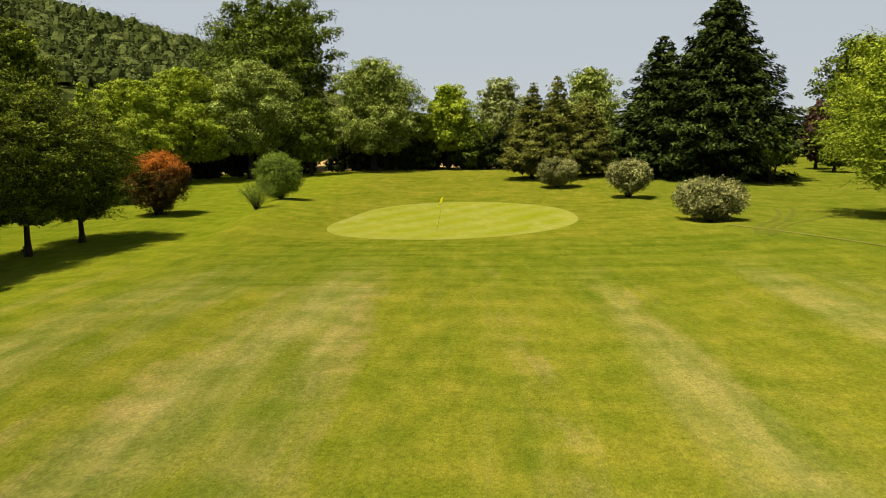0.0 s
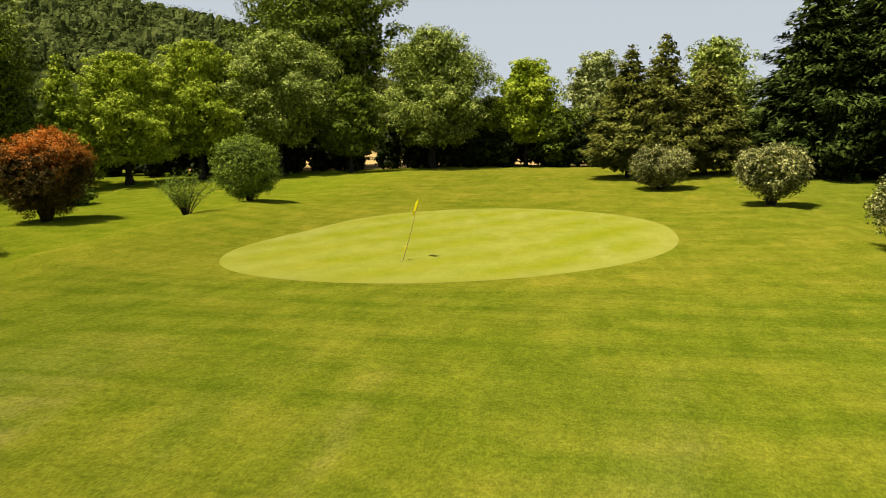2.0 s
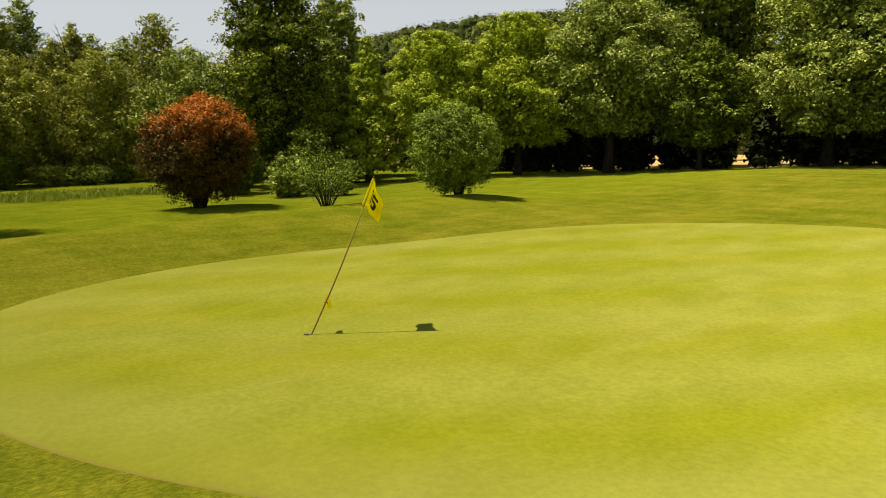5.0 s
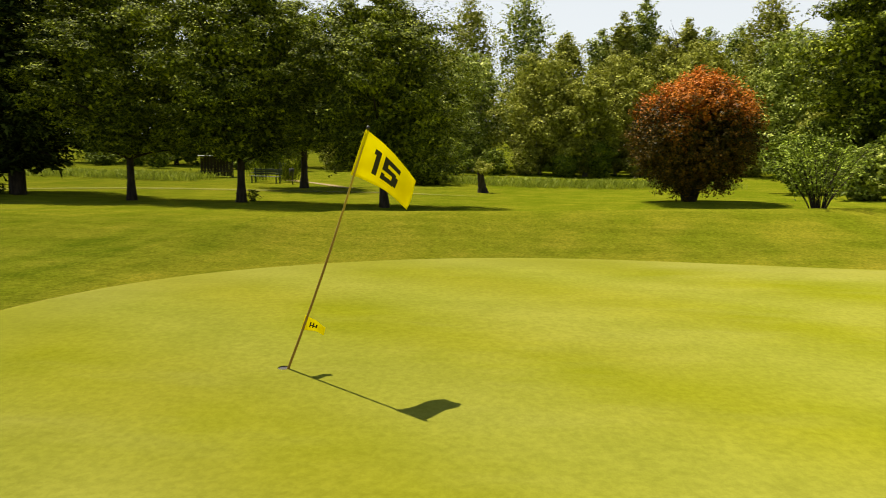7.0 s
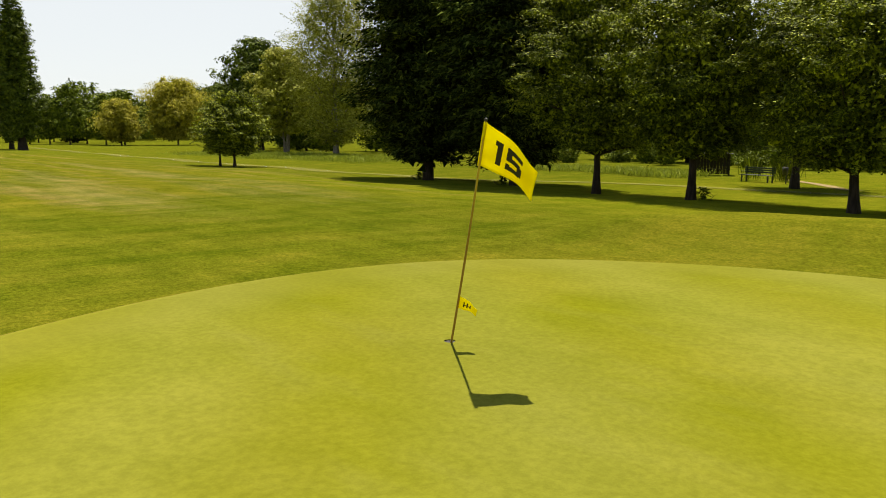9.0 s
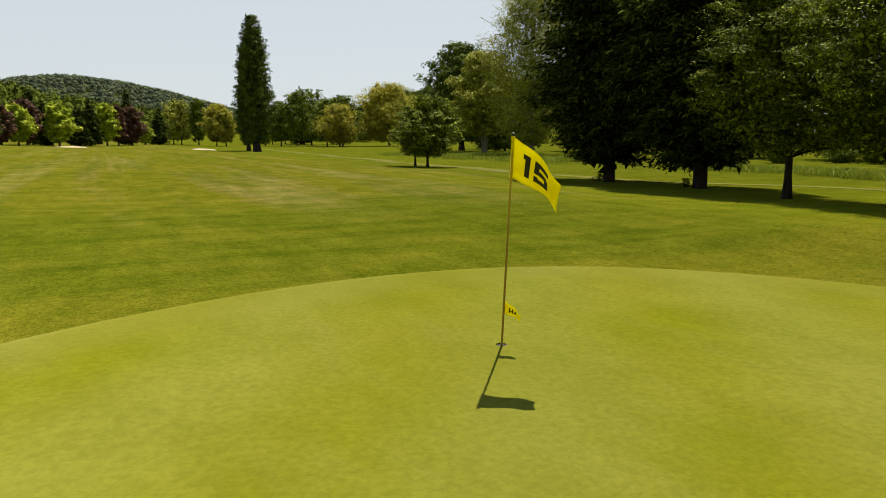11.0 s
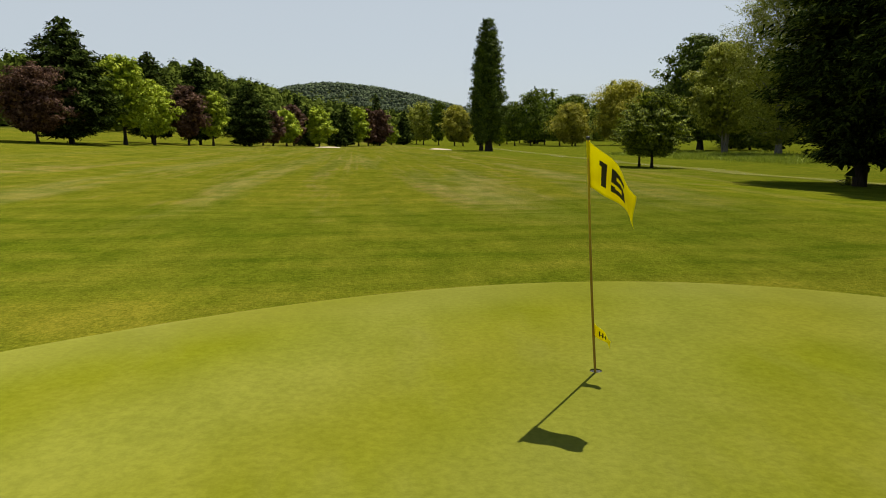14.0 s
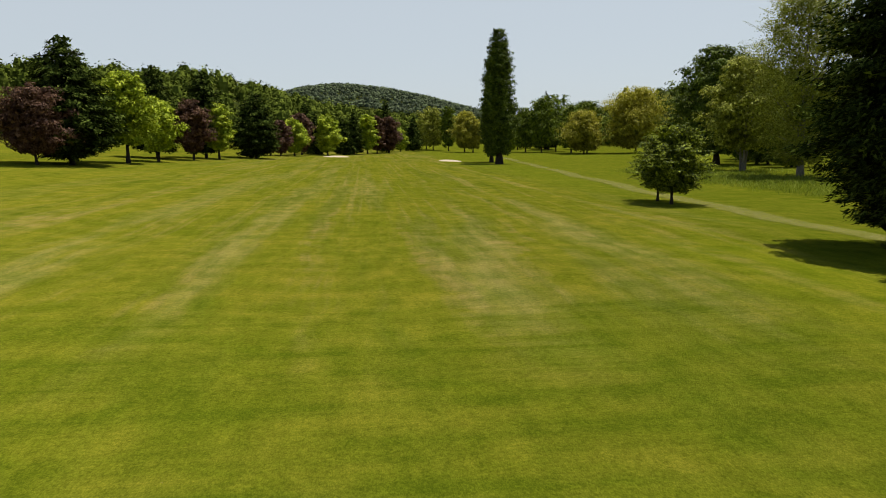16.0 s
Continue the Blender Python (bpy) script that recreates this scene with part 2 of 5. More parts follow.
BAY = leaf_mat("bay_leaves", (0.024, 0.036, 0.008), (0.062, 0.086, 0.018), (0.150, 0.195, 0.040), 0.04, gain=2.0)
# near-black leaf colour paints in the deep shade beneath the back row
SHADE_LEAF = leaf_mat("shade_dark_leaves", (0.008, 0.013, 0.003), (0.014, 0.022, 0.005), (0.034, 0.044, 0.010), 0.0, gain=1.2)
OLIVE = leaf_mat("olive_leaves", (0.045, 0.060, 0.018), (0.100, 0.108, 0.022), (0.190, 0.196, 0.062), 0.12, gain=1.85)
WILLOW = leaf_mat("willow_leaves", (0.075, 0.085, 0.018), (0.150, 0.142, 0.030), (0.240, 0.220, 0.060), 0.3)
POPLAR = leaf_mat("poplar_leaves", (0.018, 0.030, 0.006), (0.040, 0.060, 0.012), (0.090, 0.115, 0.026), 0.05)
FAR = leaf_mat("far_wood_leaves", (0.030, 0.042, 0.020), (0.052, 0.070, 0.030), (0.085, 0.105, 0.042), 0.05, 0.9, gloss=0.0, gain=1.5)
REEDS = leaf_mat("tall_grass_blades", (0.060, 0.090, 0.012), (0.105, 0.140, 0.022), (0.170, 0.190, 0.055), 0.2)

# ---- ground ----


def soft(v, k):
    return k * np.logaddexp(0, v / k)


def bump(x, y, cx, cy, sx, sy, amp):
    return amp * np.exp(-0.5 * (((x - cx) / sx) ** 2 + ((y - cy) / sy) ** 2))


def lie(x, y):
    """The height of the ground."""
    x, y = np.asarray(x, float), np.asarray(y, float)
    far = np.exp(-np.maximum(0, np.hypot(x, y - 30) - 260) / 200)
    south = 0.03 + 0.97 / (1 + np.exp(np.clip((y - 22) / 6, -40, 40)))
    level = 0.075 * soft(np.minimum(x, 17) - 9, 4) * (1 - 0.7 * np.clip((x - 19) / 12, 0, 1))
    z = (south * 0.075 * soft(np.minimum(x, 90) - 9, 4) + (1 - south) * level) * far - 0.9 * (1 - np.exp(-soft(-x - 14, 2) / 10)) * far
    z = z + 2.0 * (1 - np.exp(-soft(y - 61, 4) / 25)) * far
    z = z + bump(x, y, -21.5, 52.5, 4, 6, 0.6) + bump(x, y, -8.3, 45.5, 2.4, 6.5, -0.15) + bump(x, y, -11.5, 43, 2.2, 5, 0.08) + bump(x, y, -10, 54, 4, 4, 0.15)
    # a bank beside the green: a gentle back to the east, a short steep face to the low lawn
    crest = -13.0 - 0.115 * (y - 40) + 3.4 / (1 + np.exp(np.clip((y - 38.2) / 0.45, -40, 40)))
    reach = 1 / (1 + np.exp(np.clip(-(y - 37.4) / 0.5, -40, 40))) / (1 + np.exp(np.clip((y - 61.5) / 1.0, -40, 40)))
    west = crest - x
    z = z + reach * ((0.28 + 0.012 * np.clip(y - 44, 0, 14)) * np.exp(-0.5 * (west / np.where(west > 0, 0.9, 1.9)) ** 2) - 0.26 / (1 + np.exp(np.clip(-(west - 1.5) / 0.35, -40, 40))) * np.exp(-np.clip(west - 1.5, 0, 99) / 5.0))
    # a hollow behind the shoulder on the other side
    brow = np.interp(y, [40, 44, 47, 50, 54, 58, 62, 67, 72], [14.6, 14.2, 14.3, 15.2, 15.8, 15.2, 14.3, 13.2, 12.0])
    fall = 1 / (1 + np.exp(np.clip(-(x - brow - 0.7) / 0.25, -40, 40))) * np.exp(-np.clip(x - brow - 0.9, 0, 99) / 6.0)
    z = z - 0.30 * fall / (1 + np.exp(np.clip(-(y - 43.5) / 0.7, -40, 40))) / (1 + np.exp(np.clip((y - 68) / 1.5, -40, 40)))
    roll = 0.05 * np.sin(x * 0.31 + 1.3) * np.sin(y * 0.23) + 0.03 * np.sin(x * 0.11 + y * 0.47)
    z = z + roll * (1 - bump(x, y, 0, 47, 9, 11, 1.0)) + bump(x, y, -1.5, 42, 6, 5, -0.05)
    hills = bump(x, y, -484, 640, 255, 255, 127) + bump(x, y, 95, -870, 45, 150, 19.5) + bump(x, y, 40, -870, 50, 150, 31) + bump(x, y, -20, -870, 50, 140, 26.5) + bump(x, y, -80, -870, 50, 130, 25) + bump(x, y, -140, -870, 50, 120, 16) + bump(x, y, -200, -850, 40, 90, 12) + bump(x, y, 290, -870, 190, 170, 33)
    hills = hills + bump(x, y, -350, -560, 100, 130, 50) + bump(x, y, 165, -300, 60, 85, 30) + bump(x, y, 92, -400, 42, 60, 22) + bump(x, y, 15, -430, 60, 60, 14)
    away = np.clip((np.hypot(x, y - 30) - 150) / 200, 0, 1)
    return z + hills * away * away * (3 - 2 * away)


def height(x, y):
    return float(lie(x, y))


HOLE = (-1.15, 42.155)
HEART = (0.0, 48.6)
RIM = (9.631, 0.005, 0.514, -1.392, 0.779, 0.172, -0.310, -0.032, -0.102)


def rim(a):
    """How far the edge of the green lies from its heart, by angle."""
    c = RIM
    return c[0] + c[1] * np.cos(a) + c[2] * np.sin(a) + c[3] * np.cos(2 * a) + c[4] * np.sin(2 * a) + c[5] * np.cos(3 * a) + c[6] * np.sin(3 * a) + c[7] * np.cos(4 * a) + c[8] * np.sin(4 * a)


def mesh_of(name, verts, faces, smooth=True):
    me = bpy.data.meshes.new(name)
    verts, faces = np.asarray(verts, np.float32), np.asarray(faces, np.int32)
    k = faces.shape[1]
    me.vertices.add(len(verts)), me.loops.add(faces.size), me.polygons.add(len(faces))
    me.vertices.foreach_set("co", verts.ravel())
    me.loops.foreach_set("vertex_index", faces.ravel())
    me.polygons.foreach_set("loop_start", np.arange(0, faces.size, k, dtype=np.int32))
    me.polygons.foreach_set("loop_total", np.full(len(faces), k, np.int32))
    me.polygons.foreach_set("use_smooth", np.full(len(faces), smooth))
    me.update(calc_edges=True)
    return me


def part(name, me, material, parent=None, label=""):
    ob = new(name, me)
    me.materials.clear()
    me.materials.append(material)
    ob.parent = parent
    return tagged(ob, label)


def part_bm(name, bm, material, parent=None, label=""):
    me = bpy.data.meshes.new(name)
    bm.to_mesh(me)
    bm.free()
    return part(name, me, material, parent, label)


def thing(name, x, y, z, label, category, group="", kind=""):
    ob = new(name)
    ob.empty_display_size = 0.3
    ob.location = (x, y, z)
    return tagged(ob, label, category, group, kind)


def sheet(nu, nv):
    i = np.arange(nu - 1)[:, None] * nv + np.arange(nv - 1)[None, :]
    return np.stack([i, i + nv, i + nv + 1, i + 1], -1).reshape(-1, 4)


def stretch(lo, hi, step, far, n):
    grow = np.cumsum(np.geomspace(step, step * 60, n))
    grow *= far / grow[-1]
    return np.concatenate([lo - grow[::-1], np.arange(lo, hi + 1e-6, step), hi + grow])


def build_ground():
    gx, gy = stretch(-42, 32, 0.5, 3000, 62), stretch(-20, 92, 0.6, 3000, 66)
    x, y = np.meshgrid(gx, gy, indexing="ij")
    z = lie(x, y)
    dx, dy = x - HEART[0], y - HEART[1]
    inside = rim(np.arctan2(dy, dx)) - np.hypot(dx, dy)
    z = z - 0.22 * np.clip((inside - 1.05) / 0.7, 0, 1)
    v = np.stack([x, y, z], -1).reshape(-1, 3)
    tagged(part("ground", mesh_of("ground", v, sheet(len(gx), len(gy))), GRASS), "mown yellow-green golf fairway grass with worn streaks", "ground", kind="structure")
    a = np.linspace(0, 2 * np.pi, 161)
    edge = np.stack([HEART[0] + rim(a) * np.cos(a), HEART[1] + rim(a) * np.sin(a)], -1)
    way = edge - HOLE
    long = np.hypot(way[:, 0], way[:, 1])[:, None]
    s = np.concatenate([[0.0], np.geomspace(0.01, 0.92, 30), [0.95, 0.97, 0.985, 1.0]])
    d = 0.054 + (long - 0.054) * s[None, :]
    px, py = HOLE[0] + way[:, :1] / long * d, HOLE[1] + way[:, 1:] / long * d
    pz = lie(px, py) + 0.016 - 0.03 * np.clip((s[None, :] - 0.955) / 0.045, 0, 1) ** 1.5
    v = np.stack([px, py, pz], -1).reshape(-1, 3)
    me = mesh_of("putting_green", v, sheet(161, 35))
    fringe = me.attributes.new("fringe", "FLOAT", "POINT")
    near_edge = np.clip(1 - (1 - s[None, :]) * long / 1.7, 0, 1)
    fringe.data.foreach_set("value", near_edge.ravel().astype(np.float32))
    tagged(part("putting_green", me, TURF), "smooth pale closely mown oval putting green", "putting green", kind="structure")


build_ground()


def build_path():
    y = np.linspace(-150, 42, 320)
    mid = -25.6 - 9.0 * np.clip((-y - 5) / 110, 0, 1.4) ** 1.1 - 8.4 / (1 + np.exp(-(y - 23) / 3.0)) + 0.2 * np.sin(y * 0.21) + 2.5 / (1 + np.exp(-(y - 39) / 2.5))
    w = np.linspace(-1, 1, 9)
    half = 1.9 * np.clip((42.5 - y) / 6, 0.25, 1) * np.clip(1 - (y - 10) / 40, 0.55, 1)
    x = mid[:, None] + w[None, :] * half[:, None]
    yy = np.repeat(y[:, None], 9, 1)
    z = lie(x, yy) + 0.03
    me = mesh_of("path", np.stack([x, yy, z], -1).reshape(-1, 3), sheet(320, 9))
    worn = me.attributes.new("worn", "FLOAT", "POINT")
    worn.data.foreach_set("value", np.repeat((1 - np.abs(w))[None, :], 320, 0).ravel().astype(np.float32))
    n = Nodes("worn_track")
    p = n.where()
    f = n.noise(1.5, 5.0, p, 0.65)
    n.done(n.mix(n.step(f, 0.35, 0.65), (0.150, 0.150, 0.026), (0.215, 0.200, 0.065)), 0.85, 0.05, n.noise(20.0, 4.0, p, 0.7), 0.02, 0.5)
    a = n.add("ShaderNodeAttribute", 2, {"attribute_name": "worn"})
    cover = n.step(n.maths("ADD", n.maths("MULTIPLY", a, 0.8), n.noise(1.1, 6.0, p, 0.8)), 0.70, 1.05)
    n.put(n.out.inputs[0], n.add("ShaderNodeMixShader", 0, None, i0=n.maths("MULTIPLY", cover, 0.46), i1=n.add("ShaderNodeBsdfTransparent"), i2=n.bsdf.outputs[0]))
    tagged(part("path", me, n.mat), "pale worn gravel and grass track beside the fairway", "path", kind="structure")


build_path()


def ribbon(name, label, line, wide, pale, dark, cover, category):
    """A thin worn line in the turf along a curve through the given ground points."""
    s = np.linspace(0, len(line) - 1, 60)
    c = np.array(line, float)
    mx, my = np.interp(s, np.arange(len(c)), c[:, 0]), np.interp(s, np.arange(len(c)), c[:, 1])
    k = np.ones(9) / 9
    mx, my = (np.convolve(np.pad(a, 4, mode="edge"), k, "valid") for a in (mx, my))
    dx, dy = np.gradient(mx), np.gradient(my)
    d = np.hypot(dx, dy)
    w = np.linspace(-1, 1, 7)
    x, y = mx[:, None] - (dy / d)[:, None] * w * wide, my[:, None] + (dx / d)[:, None] * w * wide
    me = mesh_of(name, np.stack([x, y, lie(x, y) + 0.035], -1).reshape(-1, 3), sheet(60, 7))
    worn = me.attributes.new("worn", "FLOAT", "POINT")
    worn.data.foreach_set("value", ((1 - np.abs(w))[None, :] * np.clip(np.minimum(s, s[-1] - s) * 3, 0, 1)[:, None]).ravel().astype(np.float32))
    n = Nodes(name)
    p = n.where()
    n.done(n.mix(n.noise(2.5, 5.0, p, 0.7), dark, pale), 0.9, 0.05, n.noise(20.0, 4.0, p, 0.7), 0.02, 0.5)
    a = n.add("ShaderNodeAttribute", 2, {"attribute_name": "worn"})
    f = n.step(n.maths("ADD", n.maths("MULTIPLY", a, 0.9), n.noise(1.6, 5.0, p, 0.75)), 0.55, 1.1)
    n.put(n.out.inputs[0], n.add("ShaderNodeMixShader", 0, None, i0=n.maths("MULTIPLY", f, cover), i1=n.add("ShaderNodeBsdfTransparent"), i2=n.bsdf.outputs[0]))
    return tagged(part(name, me, n.mat), label, category, kind="structure")


ribbon("dry_line", "thin dry sandy line across the eastern rough", [(15.6, 41.6), (16.5, 39.7), (17.7, 36.9), (18.8, 34.8), (19.6, 33.0), (21.2, 29.5), (23.5, 25)], 0.2, (0.30, 0.24, 0.06), (0.22, 0.19, 0.04), 0.55, "worn line")
for track in ([(15.8, 36.5), (16.6, 39.0), (20.3, 45.5), (22.6, 50.3), (23.2, 53)], [(16.2, 36.0), (17.0, 38.3), (20.6, 44.6), (24.4, 52.1), (25.2, 55)], [(16.6, 36.2), (17.6, 38.4), (21.2, 44.1), (24.1, 47.6), (29, 51.5)]):
    ribbon("wheel_track", "faint pale wheel track curving through the rough", track, 0.28, (0.20, 0.20, 0.03), (0.16, 0.17, 0.02), 0.34, "wheel track")
ribbon("bare_patch", "bare earth streak on the track under the tree", [(-44.6, 27.6), (-43.3, 28.6), (-41.5, 30.4), (-39.5, 32.0), (-37.6, 33.2), (-36.0, 34.6)], 0.55, (0.30, 0.22, 0.12), (0.21, 0.17, 0.07), 0.75, "worn line")

# ---- trees ----


def tube(pts, radii, sides=7):
    pts = np.asarray(pts, float)
    d = np.gradient(pts, axis=0)
    d /= np.linalg.norm(d, axis=1)[:, None]
    u = np.cross(d, np.array([0.31, 0.95, 0.07]))
    u /= np.linalg.norm(u, axis=1)[:, None] + 1e-9
    w = np.cross(d, u)
    a = np.linspace(0, 2 * np.pi, sides, endpoint=False)
    ring = pts[:, None] + np.asarray(radii)[:, None, None] * (np.cos(a)[None, :, None] * u[:, None] + np.sin(a)[None, :, None] * w[:, None])
    n = len(pts)
    i = np.arange(n - 1)[:, None] * sides + np.arange(sides)[None, :]
    j = np.arange(n - 1)[:, None] * sides + (np.arange(sides)[None, :] + 1) % sides
    return ring.reshape(-1, 3), np.stack([i, j, j + sides, i + sides], -1).reshape(-1, 4)


def joined(pieces):
    v, f, k = [], [], 0
    for a, b in pieces:
        v.append(a), f.append(b + k)
        k += len(a)
    return np.concatenate(v), np.concatenate(f)


def leaves(rng, pos, out, size, narrow=0.55, hang=0.3):
    """Pointed leaves (or leafy twig ends) at pos that face roughly outwards."""
    n = len(pos)
    nor = out + rng.normal(0, 0.4, (n, 3)) + np.array([0, 0, 0.35])
    nor /= np.linalg.norm(nor, axis=1)[:, None] + 1e-9
    u = rng.normal(0, 1, (n, 3)) + out * 0.5 - np.array([0, 0, hang * 2])
    u -= nor * (u * nor).sum(1)[:, None]
    u /= np.linalg.norm(u, axis=1)[:, None] + 1e-9
    w = np.cross(nor, u)
    s = (size * rng.uniform(0.6, 1.35, n))[:, None]
    v = np.stack([pos + u * s * 0.55, pos - u * s * 0.42 + w * s * narrow * 0.55, pos - u * s * 0.30 - w * s * narrow * 0.55], 1)
    return v.reshape(-1, 3), np.arange(3 * n).reshape(-1, 3)


def balls(rng, n):
    d = rng.normal(0, 1, (n, 3))
    return d / np.linalg.norm(d, axis=1)[:, None]


PROFILES = {
    "round": lambda h: np.sqrt(np.clip(1 - (2 * h - 0.95) ** 2 * 0.98, 0.02, 1)),
    "dome": lambda h: np.where(h < 0.3, 0.46 + 1.8 * h, np.sqrt(np.clip(1 - ((h - 0.3) / 0.72) ** 2, 0.02, 1))),
    "cone": lambda h: np.clip(1.02 - h, 0.03, 1) ** 0.8 * np.clip(0.62 + 3.2 * h, 0, 1),
    "spire": lambda h: np.clip(np.minimum(0.45 + 2.2 * h, 1.0) * np.clip(1.03 - h, 0.02, 1) ** 0.42, 0.05, 1),
    "vase": lambda h: np.clip(0.55 + 0.9 * h, 0, 1) * np.sqrt(np.clip(1 - np.clip((h - 0.55) / 0.47, 0, 1) ** 2, 0.03, 1)),
    "umbrella": lambda h: np.where(h < 0.22, 0.60 + 1.8 * h, np.sqrt(np.clip(1 - ((h - 0.22) / 0.80) ** 2, 0.02, 1))),
    "box": lambda h: np.clip(0.72 + 1.6 * h, 0, 1) * np.sqrt(np.clip(1 - np.clip((h - 0.45) / 0.56, 0, 1) ** 2.6, 0.03, 1)),
}


def lobes_of(rng, shape, bottom, top, radius, n, size):
    """Boughs: centres and radii that fill a crown of that profile, mostly along its outside."""
    h = (np.arange(n) + rng.uniform(0.1, 0.9, n)) / n
    a = np.arange(n) * 2.39996 + rng.uniform(-0.5, 0.5, n)
    prof = PROFILES[shape](h)
    r = radius * size * rng.uniform(0.75, 1.25, n) * (0.35 + 0.65 * prof)
    reach = np.maximum(radius * prof * rng.uniform(0.82, 1.14, n) - r * 0.85, 0)
    reach *= np.where(rng.uniform(0, 1, n) < 0.2, rng.uniform(0.2, 0.7, n), 1)
    z = bottom + (top - bottom) * h
    z = np.clip(z, bottom + r * 0.55, top - r * 0.72)
    return np.stack([reach * np.cos(a), reach * np.sin(a), z], -1), r


def crown_leaves(rng, centres, radii, count, size, narrow=0.55, flat=0.8, hang=0.3, sprig=0.42, clumps=9):
    """Each bough carries clumps, each clump leaves; the inside is filled more thinly with larger leaves."""
    k = len(centres)
    d = balls(rng, k * clumps)
    d[:, 2] = np.abs(d[:, 2]) * 0.75 + d[:, 2] * 0.25
    own = np.repeat(np.arange(k), clumps)
    rr = radii[own] * sprig * rng.uniform(0.7, 1.3, k * clumps)
    cc = centres[own] + d * (radii[own] * rng.uniform(0.55, 0.95, k * clumps))[:, None] * np.array([1, 1, flat])
    w = rr ** 2
    n = int(count * 0.82)
    pick = rng.choice(len(cc), n, p=w / w.sum())
    e = balls(rng, n)
    e[:, 2] = np.where((e[:, 2] < 0) & (rng.uniform(0, 1, n) < 0.5), -e[:, 2], e[:, 2])
    p = cc[pick] + e * (rr[pick] * (1 - np.abs(rng.normal(0, 0.2, n))))[:, None] * np.array([1, 1, flat])
    o = e * 0.75 + d[pick] * 0.6
    v1, f1 = leaves(rng, p, o, size, narrow, hang)
    m = count - n
    pick = rng.choice(k, m, p=radii ** 2 / (radii ** 2).sum())
    e = balls(rng, m)
    p = centres[pick] * np.array([0.86, 0.86, 1]) + e * (radii[pick] * rng.uniform(0.1, 0.6, m))[:, None]
    v2, f2 = leaves(rng, p, e, size * 1.4, 0.8, hang)
    return joined([(v1, f1), (v2, f2)])


def limbs_of(rng, top, trunk_r, centres, n, lean=(0, 0), fork=0.3, stems=1, splay=0.25):
    pieces = []
    for s in range(stems):
        a = rng.uniform(0, 6.28)
        off = np.array([np.cos(a), np.sin(a)]) * (splay if stems > 1 else 0)
        t = np.linspace(0, 1, 9)
        wob = np.stack([np.sin(t * 4 + a), np.cos(t * 3.3 + a)], -1) * trunk_r * 0.35 * t[:, None]
        xy = off[None] * (0.35 + 2.2 * t[:, None]) + np.array(lean)[None] * t[:, None] + wob
        pts = np.concatenate([xy, (t * top - 0.12)[:, None]], 1)
        flare = 1 + 0.55 * np.exp(-t * 22)
        rad = trunk_r * (1 - 0.5 * t - 0.4 * t ** 3) * flare / (1 if stems == 1 else 1.6)
        pieces.append(tube(pts, rad, 9))
        picks = rng.choice(len(centres), min(n // stems, len(centres)), replace=False)
        for k in picks:
            c = centres[k] * np.array([0.9, 0.9, 0.97])
            z0 = np.clip(c[2] * rng.uniform(0.35, 0.75), top * fork * (1.25 if stems == 1 else 0.6), top * 0.9)
            base = np.array([np.interp(z0, pts[:, 2], pts[:, 0]), np.interp(z0, pts[:, 2], pts[:, 1]), z0])
            q = np.linspace(0, 1, 6)[:, None]
            mid = (base + c) / 2 + np.array([0, 0, 0.12 * np.linalg.norm(c - base)])
            path = (1 - q) ** 2 * base + 2 * q * (1 - q) * mid + q ** 2 * c
            r0 = np.interp(z0, pts[:, 2], rad) * 0.4
            pieces.append(tube(path, r0 * (1 - 0.85 * q[:, 0]) + 0.008, 5))
    return pieces


